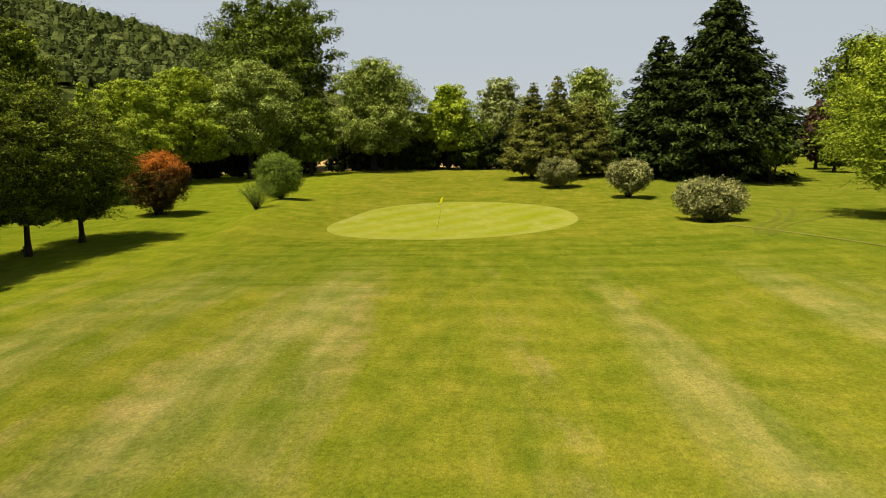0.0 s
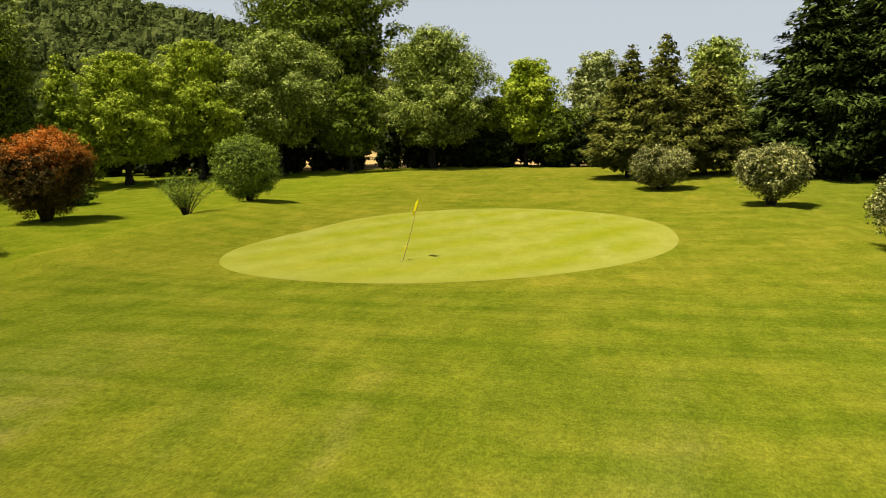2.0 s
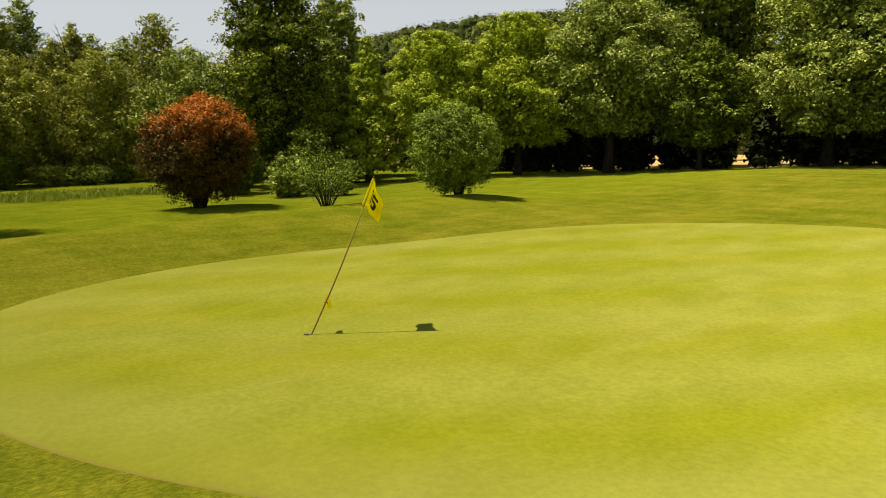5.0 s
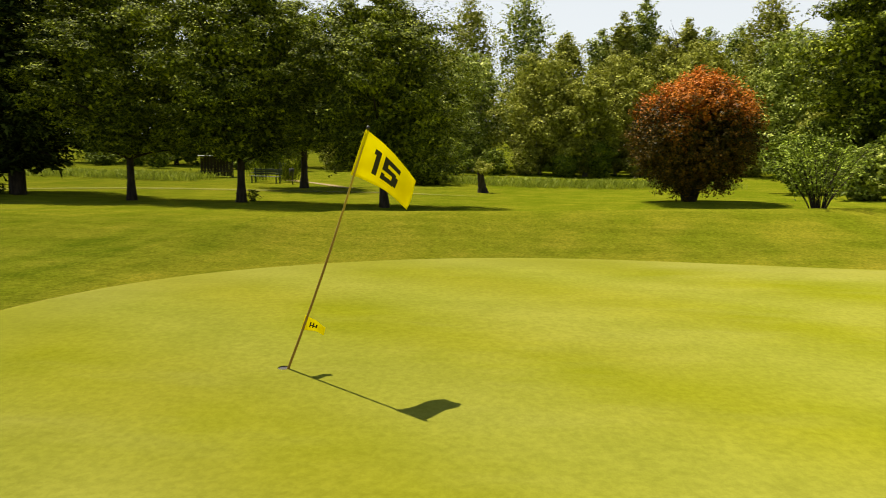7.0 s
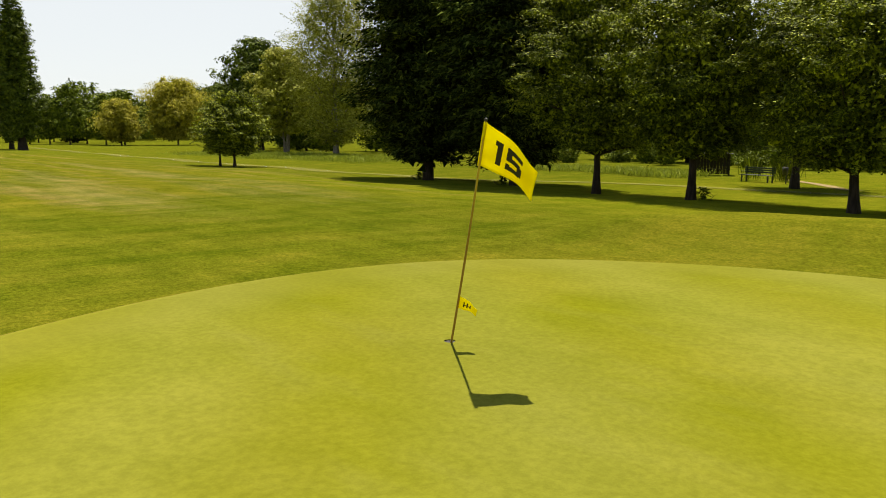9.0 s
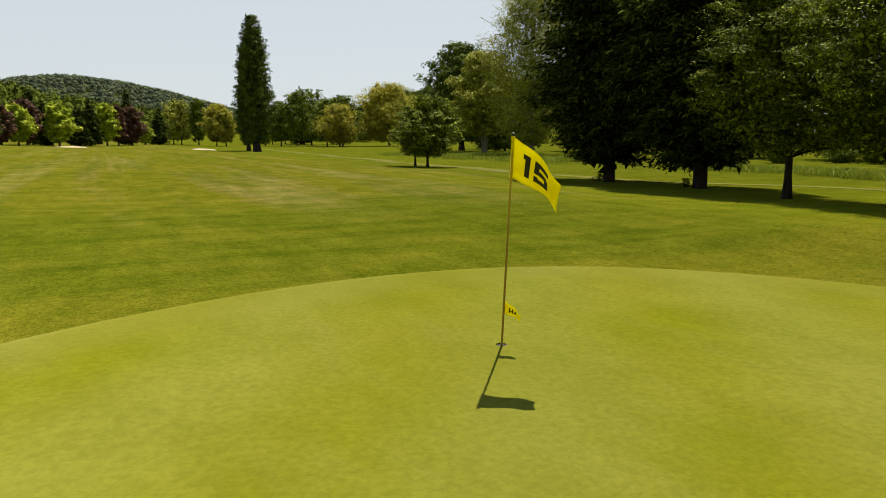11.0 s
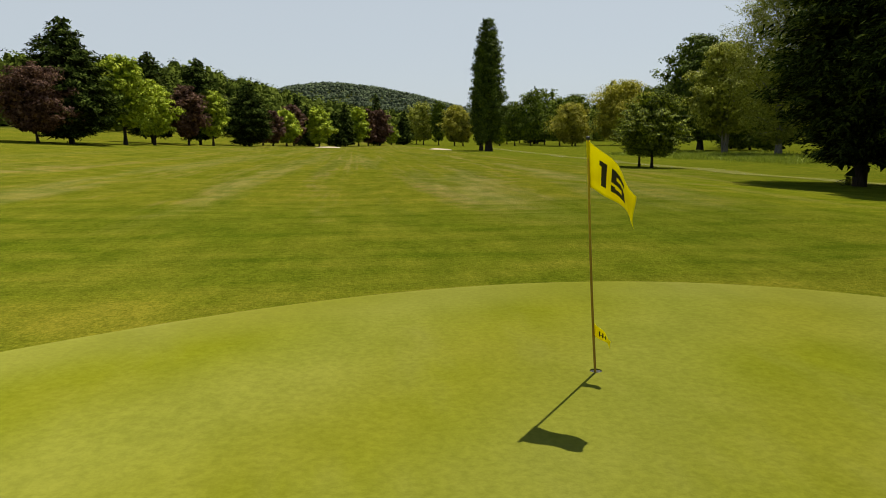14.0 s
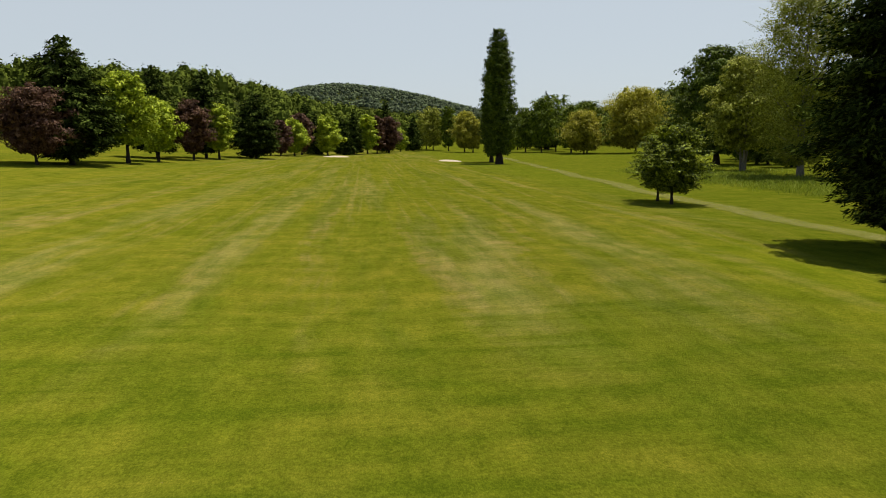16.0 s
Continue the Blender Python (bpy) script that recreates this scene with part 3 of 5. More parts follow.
def tree(name, x, y, h, r, label, leaf, shape="round", bottom=0.15, boughs=40, lobe=0.36, count=20000, size=0.22, narrow=0.55, trunk=0.2, bark=BARK,
         category="tree", group="", stems=1, limbs=12, hang=0.3, lean=(0, 0), seed=0, splay=0.25, flat=0.8, sprig=0.42, clumps=9, split=False, sprays=0):
    rng = np.random.default_rng(seed + int(abs(x) * 13 + abs(y) * 7))
    z = height(x, y)
    root = thing(name, x, y, z, label, category, group)
    count = int(count * 0.8)
    centres, radii = lobes_of(rng, shape, h * bottom, h, r, boughs, lobe)
    centres[:, 0] += lean[0] * centres[:, 2] / h
    centres[:, 1] += lean[1] * centres[:, 2] / h
    pieces = limbs_of(rng, h * 0.8, trunk, centres, limbs, lean, max(bottom, 0.12), stems, splay)
    v, f = pieces[0] if split else joined(pieces)
    part("trunk", mesh_of("trunk", v, f), bark, root)
    for v, f in pieces[1:] if split else ():
        part("limb", mesh_of("limb", v, f), bark, root)
    v, f = crown_leaves(rng, centres, radii, count, size, narrow, flat, hang, sprig, clumps)
    # shaded leaves deep inside close the crown
    m = int(count * 0.28)
    q, a, s = rng.uniform(0.04, 0.9, m), rng.uniform(0, 6.283, m), np.sqrt(rng.uniform(0, 1, m)) * 0.62
    s = s * r * PROFILES[shape](q)
    core = np.stack([s * np.cos(a) + lean[0] * q, s * np.sin(a) + lean[1] * q, h * (bottom + (1 - bottom) * q)], -1)
    v, f = joined([(v, f), leaves(rng, core, balls(rng, m), size * 1.5, 0.9, 0.2)])
    if sprays:
        # flat leafy twigs reach out past the crown
        q, a = rng.uniform(0.02, 0.97, sprays), rng.uniform(0, 6.283, sprays)
        s = r * PROFILES[shape](q) * rng.uniform(0.86, 1.0, sprays)
        c = np.stack([s * np.cos(a) + lean[0] * q, s * np.sin(a) + lean[1] * q, h * (bottom + (1 - bottom) * q) * 0.98], -1)
        way = np.stack([np.cos(a), np.sin(a), rng.uniform(-0.25, 0.45, sprays) + 1.1 * q ** 3], -1) + rng.normal(0, 0.25, (sprays, 3))
        way /= np.linalg.norm(way, axis=1)[:, None]
        side = np.cross(way, np.array([0, 0, 1.0]))
        k = np.repeat(np.arange(sprays), 46)
        u = rng.uniform(-0.5, 1, len(k))
        long = (r * rng.uniform(0.10, 0.34, sprays))[k]
        p = c[k] + way[k] * (u * long)[:, None] + side[k] * (rng.normal(0, 0.33, len(k)) * long * (1.1 - np.abs(u)))[:, None] + rng.normal(0, 0.03, (len(k), 3))
        p[:, 2] -= 0.12 * np.clip(u, 0, 1) ** 2 * long
        v, f = joined([(v, f), leaves(rng, p, np.array([0, 0, 0.9]) + way[k] * 0.5, size, narrow, 0.1)])
    part("crown", mesh_of("crown", v, f, False), leaf, root)
    return root


def dense_bush(name, x, y, h, r, label, leaf, square=2.6, lobes=26, lobe=0.30, count=34000, size=0.09, foot=0.1, waist=0.75, stems=5, trunk=0.06, category="shrub", group="", seed=0, lean=(0.0, 0.0), ragged=0.25):
    """A close-leaved bush: leafy lobes of unlike size round a rounded or boxy form, dark gaps between them, a ragged hem and a few stems."""
    rng = np.random.default_rng(seed + int(abs(x) * 13 + abs(y) * 7))
    root = thing(name, x, y, height(x, y), label, category, group)
    k = np.arange(lobes)
    up = 1 - 1.97 * (k + 0.5) / lobes
    a = k * 2.39996 + rng.uniform(-0.45, 0.45, lobes)
    d = np.stack([np.sqrt(1 - up ** 2) * np.cos(a), np.sqrt(1 - up ** 2) * np.sin(a), up], -1)
    e = d / (np.abs(d) ** square).sum(1)[:, None] ** (1 / square)
    half = h * (1 - foot) / 2
    rr = lobe * r * rng.uniform(0.62, 1.35, lobes)
    span = np.array([r, r, half])
    c = e * np.maximum(span[None, :] - rr[:, None] * np.array([0.92, 0.92, 0.85]), 0.1) * rng.uniform(0.93, 1.06, (lobes, 1))
    slim = np.where(up < 0.1, waist + (1 - waist) * np.clip(1 + (up - 0.1) / 1.0, 0, 1) ** 0.5, 1.0)
    c[:, :2] *= slim[:, None]
    c[:, 2] += h * foot + half
    c[:, :2] += np.array(lean) * (c[:, 2:] / h)
    # twigs on each lobe, leaves on each twig
    n = int(count * 0.74)
    twigs = n // 22
    own = rng.choice(lobes, twigs, p=rr ** 2 / (rr ** 2).sum())
    t = balls(rng, twigs) + d[own] * 0.7 + np.array([0, 0, 0.2])
    t /= np.linalg.norm(t, axis=1)[:, None]
    base = c[own] + t * (rr[own] * rng.uniform(0.62, 1.0, twigs))[:, None] * np.array([1, 1, 0.9])
    k = np.repeat(np.arange(twigs), 22)
    along = rng.uniform(-0.6, 1.0, len(k)) * (ragged * rng.uniform(0.4, 1.3, twigs))[k]
    p = base[k] + t[k] * along[:, None] + rng.normal(0, 0.05 + 0.3 * ragged, (len(k), 3)) * 0.42
    o = t[k] * 0.8 + rng.normal(0, 0.35, (len(k), 3))
    # leaves inside close the form
    m = count - n
    q = balls(rng, m)
    q = q / (np.abs(q) ** square).sum(1)[:, None] ** (1 / square) * (rng.uniform(0, 1, (m, 1)) ** 0.4) * 0.8
    inner = q * span
    inner[:, :2] *= np.where(q[:, 2] < 0, waist + (1 - waist) * (1 + q[:, 2]), 1.0)[:, None] * 0.94
    inner[:, 2] += h * foot + half
    inner[:, :2] += np.array(lean) * (inner[:, 2:] / h)
    p[:, 2] = np.maximum(p[:, 2], h * foot * rng.uniform(0.3, 1.0, len(p)))
    for j in range(stems):
        b = j * 2.4 + 0.3 * seed
        line = [(0.10 * math.cos(b), 0.10 * math.sin(b), -0.08), (0.22 * r * math.cos(b), 0.22 * r * math.sin(b), h * 0.28), (0.5 * r * math.cos(b + 0.3) + lean[0] * 0.6, 0.5 * r * math.sin(b + 0.3) + lean[1] * 0.6, h * 0.62)]
        v, f = tube(line, [trunk, trunk * 0.75, trunk * 0.3], 7)
        part("stem", mesh_of("stem", v, f), BARK, root)
    v, f = joined([leaves(rng, p, o, size, 0.62, 0.0), leaves(rng, inner, balls(rng, m), size * 1.9, 0.9, 0.0)])
    part("crown", mesh_of("crown", v, f, False), leaf, root)
    return root


def conifer(name, x, y, h, r, label, leaf=CONIFER, bottom=0.08, whorls=26, count=30000, size=0.4, trunk=0.35, droop=0.25, power=0.85, group="", seed=0, category="conifer", ragged=0.2, skirt=0.72):
    """A conifer: whorls of boughs, each a drooping line of flat sprays."""
    rng = np.random.default_rng(seed + int(abs(x) * 11 + abs(y) * 5))
    root = thing(name, x, y, height(x, y), label, category, group)
    tips, starts = [], []
    for k in range(whorls):
        t = (k + rng.uniform(0, 0.8)) / whorls
        z = h * (bottom + (0.97 - bottom) * t)
        reach = r * max(1 - t, 0.02) ** power * min(1, skirt + 2.1 * t)
        m = max(5, int(15 * (1 - t) + 5))
        for j in range(m):
            a = j * 6.283 / m + rng.uniform(-0.4, 0.4) + k * 1.9
            q = reach * rng.uniform(1 - 2 * ragged, 1 + ragged)
            starts.append((0, 0, z))
            tips.append((q * math.cos(a), q * math.sin(a), z + q * rng.uniform(-droop, 0.12) + 0.25 * (1 - t)))
    tips, starts = np.array(tips), np.array(starts)
    pieces = [tube(np.stack([np.zeros(9), np.zeros(9), np.linspace(-0.1, h * 0.96, 9)], -1), trunk * (1 - 0.95 * np.linspace(0, 1, 9)) + 0.01, 9)]
    for k in range(0, len(tips), 2):
        q = np.linspace(0, 0.85, 4)[:, None]
        pieces.append(tube(starts[k] + (tips[k] - starts[k]) * q, 0.07 * trunk / 0.3 * (1 - q[:, 0]) + 0.008, 4))
    v, f = joined(pieces)
    part("trunk", mesh_of("trunk", v, f), BARK, root)
    long = np.linalg.norm(tips - starts, axis=1)
    pick = rng.choice(len(tips), count, p=(long + 0.3) ** 1.6 / ((long + 0.3) ** 1.6).sum())
    q = 1 - np.abs(rng.normal(0, 0.33, count))
    q = np.clip(q, 0.06, 1.06)
    way = (tips - starts)[pick]
    out = way / (np.linalg.norm(way, axis=1)[:, None] + 1e-9)
    side = np.cross(out, np.array([0, 0, 1.0]))
    wide = (long[pick] * 0.2 * (1.15 - q) + 0.22)[:, None]
    p = starts[pick] + way * q[:, None] + side * wide * rng.normal(0, 0.8, (count, 1)) + np.array([0, 0, 1.0]) * rng.normal(0, 0.16, (count, 1)) * wide * 2
    p[:, 2] -= 0.1 * np.abs(rng.normal(0, 1, count)) * wide[:, 0]
    nor = np.array([0, 0, 1.0]) + out * 0.35 + rng.normal(0, 0.4, (count, 3))
    nor /= np.linalg.norm(nor, axis=1)[:, None]
    u = out + side * rng.normal(0, 0.55, (count, 1)) + rng.normal(0, 0.25, (count, 3)) - np.array([0, 0, 0.15])
    u -= nor * (u * nor).sum(1)[:, None]
    u /= np.linalg.norm(u, axis=1)[:, None]
    w = np.cross(nor, u)
    s = (size * rng.uniform(0.6, 1.4, count))[:, None]
    v = np.stack([p + u * s * 0.55 - nor * s * 0.1, p - u * s * 0.45 + w * s * 0.2, p - u * s * 0.3 - w * s * 0.2], 1).reshape(-1, 3)
    f = np.arange(3 * count).reshape(-1, 3)
    m = int(count * 0.22)
    pick = rng.choice(len(tips), m, p=(long + 0.3) ** 2 / ((long + 0.3) ** 2).sum())
    inner = starts[pick] + (tips - starts)[pick] * (np.sqrt(rng.uniform(0, 1, m)) * 0.6)[:, None] + rng.normal(0, 0.25, (m, 3))
    v, f = joined([(v, f), leaves(rng, inner, balls(rng, m), size * 1.35, 0.8, 0.1)])
    part("crown", mesh_of("crown", v, f, False), leaf, root)
    return root


ROW = "trees along the back of the green"
tree("lime_tree", -27.0, 88.0, 14.4, 6.8, "tall round lime tree with pale glossy green leaves", LIME, "umbrella", 0.2, 110, 0.25, 70000, 0.21, group=ROW, trunk=0.4)
tree("lime_tree", -12.5, 95.0, 14.6, 6.8, "broad round lime tree with silvery green leaves", LIME, "umbrella", 0.14, 110, 0.25, 70000, 0.22, group=ROW, trunk=0.4)
tree("walnut_tree", -28.0, 104.0, 24.5, 11.5, "very tall spreading walnut tree with dark green leaves", WALNUT, "vase", 0.12, 120, 0.21, 56000, 0.36, group=ROW, trunk=0.6, bark=BARK)
tree("acacia_tree", -37.0, 77.5, 12.0, 5.6, "yellow-green acacia tree with feathery leaves", BRIGHT, "umbrella", 0.14, 100, 0.25, 52000, 0.19, group=ROW, trunk=0.3, sprig=0.36, clumps=7, flat=0.7)
tree("acacia_tree", -33.5, 84.0, 13.6, 6.0, "tall yellow-green acacia tree in the back row", BRIGHT, "umbrella", 0.16, 100, 0.25, 52000, 0.20, group=ROW, trunk=0.3, sprig=0.36, clumps=7, flat=0.7)
tree("elm_tree", -19.6, 89.0, 9.6, 4.0, "small dense round elm tree between the limes", WALNUT, "umbrella", 0.16, 44, 0.36, 22000, 0.24, group=ROW)
tree("maple_tree", -2.6, 97.0, 11.4, 4.4, "yellow-green field maple in the back row", BRIGHT, "umbrella", 0.2, 50, 0.34, 22000, 0.26, group=ROW)
tree("whitebeam_tree", 4.6, 105.0, 12.8, 4.6, "silvery whitebeam tree in the back row", SILVER, "umbrella", 0.12, 50, 0.34, 22000, 0.28, group=ROW)
tree("lime_tree", 18.4, 111.0, 14.2, 6.0, "round pale lime tree behind the conifers", LIME, "umbrella", 0.1, 54, 0.34, 22000, 0.32, group=ROW, trunk=0.35)
tree("elm_tree", 27.0, 110.0, 11.0, 4.6, "dark green elm tree behind the tall conifer", WALNUT, "round", 0.0, 30, 0.4, 9000, 0.42, group=ROW)
tree("elm_tree", 1.0, 98.0, 6.4, 4.2, "low dark elm under the taller trees", WALNUT, "box", 0.0, 30, 0.38, 12000, 0.28, group=ROW)
tree("elm_tree", -6.2, 99.0, 7.6, 3.8, "low dark elm in the back row", WALNUT, "box", 0.0, 30, 0.38, 12000, 0.28, group=ROW)
conifer("cypress", 7.4, 79.5, 11.0, 3.9, "olive-green bushy cypress with a narrow top", CEDAR, 0.07, 28, 25200, 0.30, 0.2, 0.0, 0.8, ROW)
conifer("cypress", 9.9, 78.5, 11.6, 4.0, "olive-green cypress with a pointed top", CEDAR, 0.07, 28, 25200, 0.30, 0.2, 0.0, 0.8, ROW)
conifer("cypress", 13.4, 80.0, 9.2, 4.3, "wide olive-green cypress beside two taller ones", CEDAR, 0.07, 24, 21000, 0.30, 0.2, 0.0, 0.7, ROW)
conifer("leyland_cypress", 27.8, 80.0, 20.8, 9.6, "huge dark green cypress with drooping layered boughs", CONIFER, 0.05, 62, 66000, 0.58, 0.6, 0.2, 0.72, "", 3)
conifer("leyland_cypress", 21.2, 79.0, 15.6, 6.6, "dark green cypress beside the huge one", CONIFER, 0.05, 40, 28000, 0.52, 0.4, 0.2, 0.72, "", 5)
tree("judas_tree", 31.4, 74.0, 5.2, 2.7, "small dark tree on several thin bare stems", WALNUT, "dome", 0.38, 22, 0.42, 6000, 0.3, stems=3, splay=0.3, trunk=0.14)
tree("plum_tree", 46.0, 96.0, 9.0, 2.4, "dull purple-leaved plum tree", PLUM, "round", 0.1, 24, 0.4, 6000, 0.36)
tree("maple_tree", 45.5, 90.0, 5.6, 2.9, "small round green maple on a low trunk", WALNUT, "round", 0.12, 22, 0.4, 6000, 0.3)
tree("oak_tree", 57.0, 106.0, 18.5, 8.0, "large dark oak at the edge of the wood", WALNUT, "dome", 0.05, 44, 0.34, 16000, 0.55, trunk=0.5)
tree("oak_tree", 66.0, 108.0, 21.0, 9.0, "dark oak at the edge of the wood", WALNUT, "dome", 0.05, 40, 0.34, 14000, 0.5, trunk=0.5)
tree("oak_tree", 40.0, 114.0, 14.5, 6.5, "dark oak behind the tall cypress", WALNUT, "dome", 0.0, 40, 0.34, 9000, 0.45)
tree("ash_tree", 30.0, 48.0, 12.6, 6.0, "bright green ash tree with light open foliage", BRIGHT, "dome", 0.14, 130, 0.22, 52000, 0.15, trunk=0.3, sprays=300)

rng = np.random.default_rng(21)
# shrubs under the crowns, their shade put into the leaf colour
for k in range(22):
    x = -41 + k * 2.15
    if abs(x + 19.1) > 1.7 and abs(x + 1.9) > 1.1 and x < 5:
        tree("hedge_shrub", x + rng.uniform(-0.4, 0.4), 97.0 + rng.uniform(-0.8, 0.8) - 0.5 * abs(x + 20) * (x < -26), rng.uniform(3.6, 5.6), rng.uniform(1.6, 2.3), "leafy shrub at the foot of the back row, coloured as in deep shade", SHADE_LEAF, "box", 0.0, 22, 0.4, 2000, 0.36, category="shrub", group="shrubs under the back row", trunk=0.05, limbs=5)

for k in range(17):
    x = -47 + k * 2.9
    if abs(x + 19.1) > 2.2:
        tree("hedge_shrub", x + rng.uniform(-0.6, 0.6), 101.5 + rng.uniform(-1, 1) - 0.5 * abs(x + 20) * (x < -26), rng.uniform(4.4, 6.4), rng.uniform(2.0, 2.7), "tall shrub behind the back row, coloured as in deep shade", SHADE_LEAF, "box", 0.02, 22, 0.4, 2000, 0.4, category="shrub", group="shrubs under the back row", trunk=0.06, limbs=5)

for k in range(7):
    tree("hedge_shrub", -52.0 + k * 2.4 + rng.uniform(-0.5, 0.5), 88.0 + k * 3.2 + rng.uniform(-0.6, 0.6), rng.uniform(5.0, 6.6), rng.uniform(2.2, 2.8), "tall shrub closing the end of the back row, leaves shade-dark", SHADE_LEAF, "box", 0.0, 22, 0.4, 2200, 0.4, category="shrub", group="shrubs under the back row", trunk=0.06, limbs=5)

# clipped shrubs behind the green
SHRUBS = "clipped variegated shrubs"
dense_bush("shrub", 9.2, 70.0, 2.9, 2.08, "clipped round shrub with cream-edged leaves", VARIEGATED, 2.3, 44, 0.26, 42000, 0.10, 0.06, 0.66, 6, 0.07, group=SHRUBS, seed=1)
dense_bush("shrub", 14.3, 61.0, 3.2, 1.85, "clipped shrub with cream-edged leaves on a short stem", VARIEGATED, 2.3, 34, 0.30, 42000, 0.10, 0.14, 0.42, 4, 0.12, group=SHRUBS, seed=2, ragged=0.32)
dense_bush("shrub", 16.0, 45.0, 2.7, 2.2, "wide clipped shrub with cream-edged leaves", VARIEGATED, 2.9, 56, 0.22, 52000, 0.085, 0.10, 0.70, 6, 0.09, group=SHRUBS, seed=3)

# bushes beside the green
dense_bush("photinia_bush", -21.9, 50.2, 4.5, 2.34, "round photinia bush with orange-red young leaves", RED, 2.1, 30, 0.36, 70000, 0.085, 0.02, 0.70, 6, 0.13, category="bush", seed=4, ragged=0.3)


def stem_shrub(name, x, y, h, r, label, leaf, stems=46, per=115, size=0.085, seed=0):
    """A shrub of many thin stems that fan out from the ground, with leaves along them."""
    rng = np.random.default_rng(seed)
    root = thing(name, x, y, height(x, y), label, "shrub")
    wood, pos, out = [], [], []
    for k in range(stems):
        a, q = rng.uniform(0, 6.283), math.sqrt(rng.uniform(0.02, 1))
        tip = np.array([math.cos(a) * r * q, math.sin(a) * r * q, h * rng.uniform(0.75, 1.08) * (1 - 0.3 * q * q)])
        foot = np.array([math.cos(a), math.sin(a), 0]) * 0.18 * q
        s = np.linspace(0, 1, 7)[:, None]
        line = foot + (tip - foot) * s * np.array([1, 1, 1]) + np.array([0, 0, 0.18 * h]) * s * (1 - s) - np.array([math.cos(a), math.sin(a), 0]) * 0.3 * r * q * s * (1 - s)
        wood.append(tube(line, 0.016 * (1 - 0.8 * s[:, 0]), 5))
        u = rng.uniform(0.25, 1.02, per)
        pts = np.stack([np.interp(u, s[:, 0], line[:, c]) for c in range(3)], -1)
        pos.append(pts + rng.normal(0, 0.09, (per, 3)))
        out.append(np.repeat(((tip - foot) / np.linalg.norm(tip - foot))[None] * 0.4, per, 0) + rng.normal(0, 0.6, (per, 3)))
    for v, f in wood:
        part("stem", mesh_of("stem", v, f), BARK, root)
    part("crown", mesh_of("crown", *leaves(rng, np.concatenate(pos), np.concatenate(out), size, 0.4, -0.5), False), leaf, root)
    return root


stem_shrub("oleander_shrub", -15.2, 52.0, 2.25, 1.55, "small open green shrub with many upright stems", BAY)
dense_bush("bay_bush", -15.3, 58.9, 3.8, 1.98, "oval grey-green bush leaning slightly", BAY, 2.1, 34, 0.34, 60000, 0.088, 0.0, 0.84, 5, 0.09, category="bush", seed=6, lean=(-0.2, -0.35), ragged=0.28)

# trees on the low side of the green
NEAR = "hornbeams beside the green"
tree("hornbeam", -21.1, 33.7, 8.6, 3.4, "dark green hornbeam with layered boughs", HORNBEAM, "dome", 0.17, 120, 0.20, 72000, 0.100, 0.5, 0.15, group=NEAR, split=True, limbs=18, flat=0.6, hang=0.1, sprays=420)
tree("hornbeam", -21.4, 39.12, 7.7, 3.4, "round dense hornbeam on a leaning trunk", HORNBEAM, "round", 0.16, 120, 0.20, 72000, 0.100, 0.5, 0.15, group=NEAR, split=True, limbs=18, flat=0.7, hang=0.1, lean=(0.1, -0.35), sprays=420)
tree("hornbeam", -22.2, 28.7, 9.6, 3.8, "tall hornbeam with pale spreading boughs", HORNBEAM, "dome", 0.17, 120, 0.20, 72000, 0.100, 0.5, 0.15, group=NEAR, split=True, limbs=18, flat=0.55, hang=0.1, sprays=420)
tree("hornbeam", -36.3, 31.4, 10.0, 3.8, "hornbeam beside the track", HORNBEAM, "dome", 0.2, 50, 0.32, 22000, 0.18, 0.5, 0.2, group=NEAR, split=True, limbs=18)
conifer("leyland_cypress", -23.8, 22.6, 18.5, 5.7, "tall very dark cypress with low boughs", CONIFER, 0.065, 68, 66000, 0.31, 0.34, 0.30, 0.62, "", 7, ragged=0.26, skirt=0.34)
conifer("leyland_cypress", -23.9, 15.7, 19.0, 5.7, "tall very dark cypress beside its twin", CONIFER, 0.065, 68, 66000, 0.31, 0.34, 0.30, 0.62, "", 9, ragged=0.26, skirt=0.34)

# woodland on the west
WOOD = "trees of the western wood"
tree("alder_tree", -42.6, 66.0, 16.8, 5.3, "tall dark alder at the corner of the wood", HORNBEAM, "dome", 0.08, 90, 0.26, 44000, 0.21, group=WOOD, trunk=0.35)
tree("larch_tree", -39.5, 72.5, 11.5, 4.0, "pointed yellow-green larch between taller trees", BRIGHT, "cone", 0.05, 60, 0.30, 18000, 0.22, group=WOOD)
tree("alder_tree", -47.5, 75.0, 17.0, 4.0, "leafy alder behind the corner of the wood", LIME, "dome", 0.05, 70, 0.28, 24000, 0.23, group=WOOD, trunk=0.3)
for x, y, h, r, leaf in ((-66, 61, 12.5, 5.2, OLIVE), (-60, 67, 12.5, 5.4, LIME), (-54, 71, 14, 5.4, OLIVE), (-67, 53.5, 11.5, 5.2, OLIVE), (-63, 50, 9.0, 3.6, OLIVE), (-65, 46, 11.5, 5.0, OLIVE), (-69, 39, 12, 5.0, LIME), (-66, 32, 11, 5.0, OLIVE), (-71, 25, 12, 5.4, LIME)):
    tree("wood_willow", x, y, h, r, "grey-olive willow at the edge of the wood", leaf, "dome", 0.02, 80, 0.25, 16000, 0.23, group=WOOD, trunk=0.16, bark=PALE_BARK, hang=0.8, stems=2, splay=0.5, sprig=0.5)
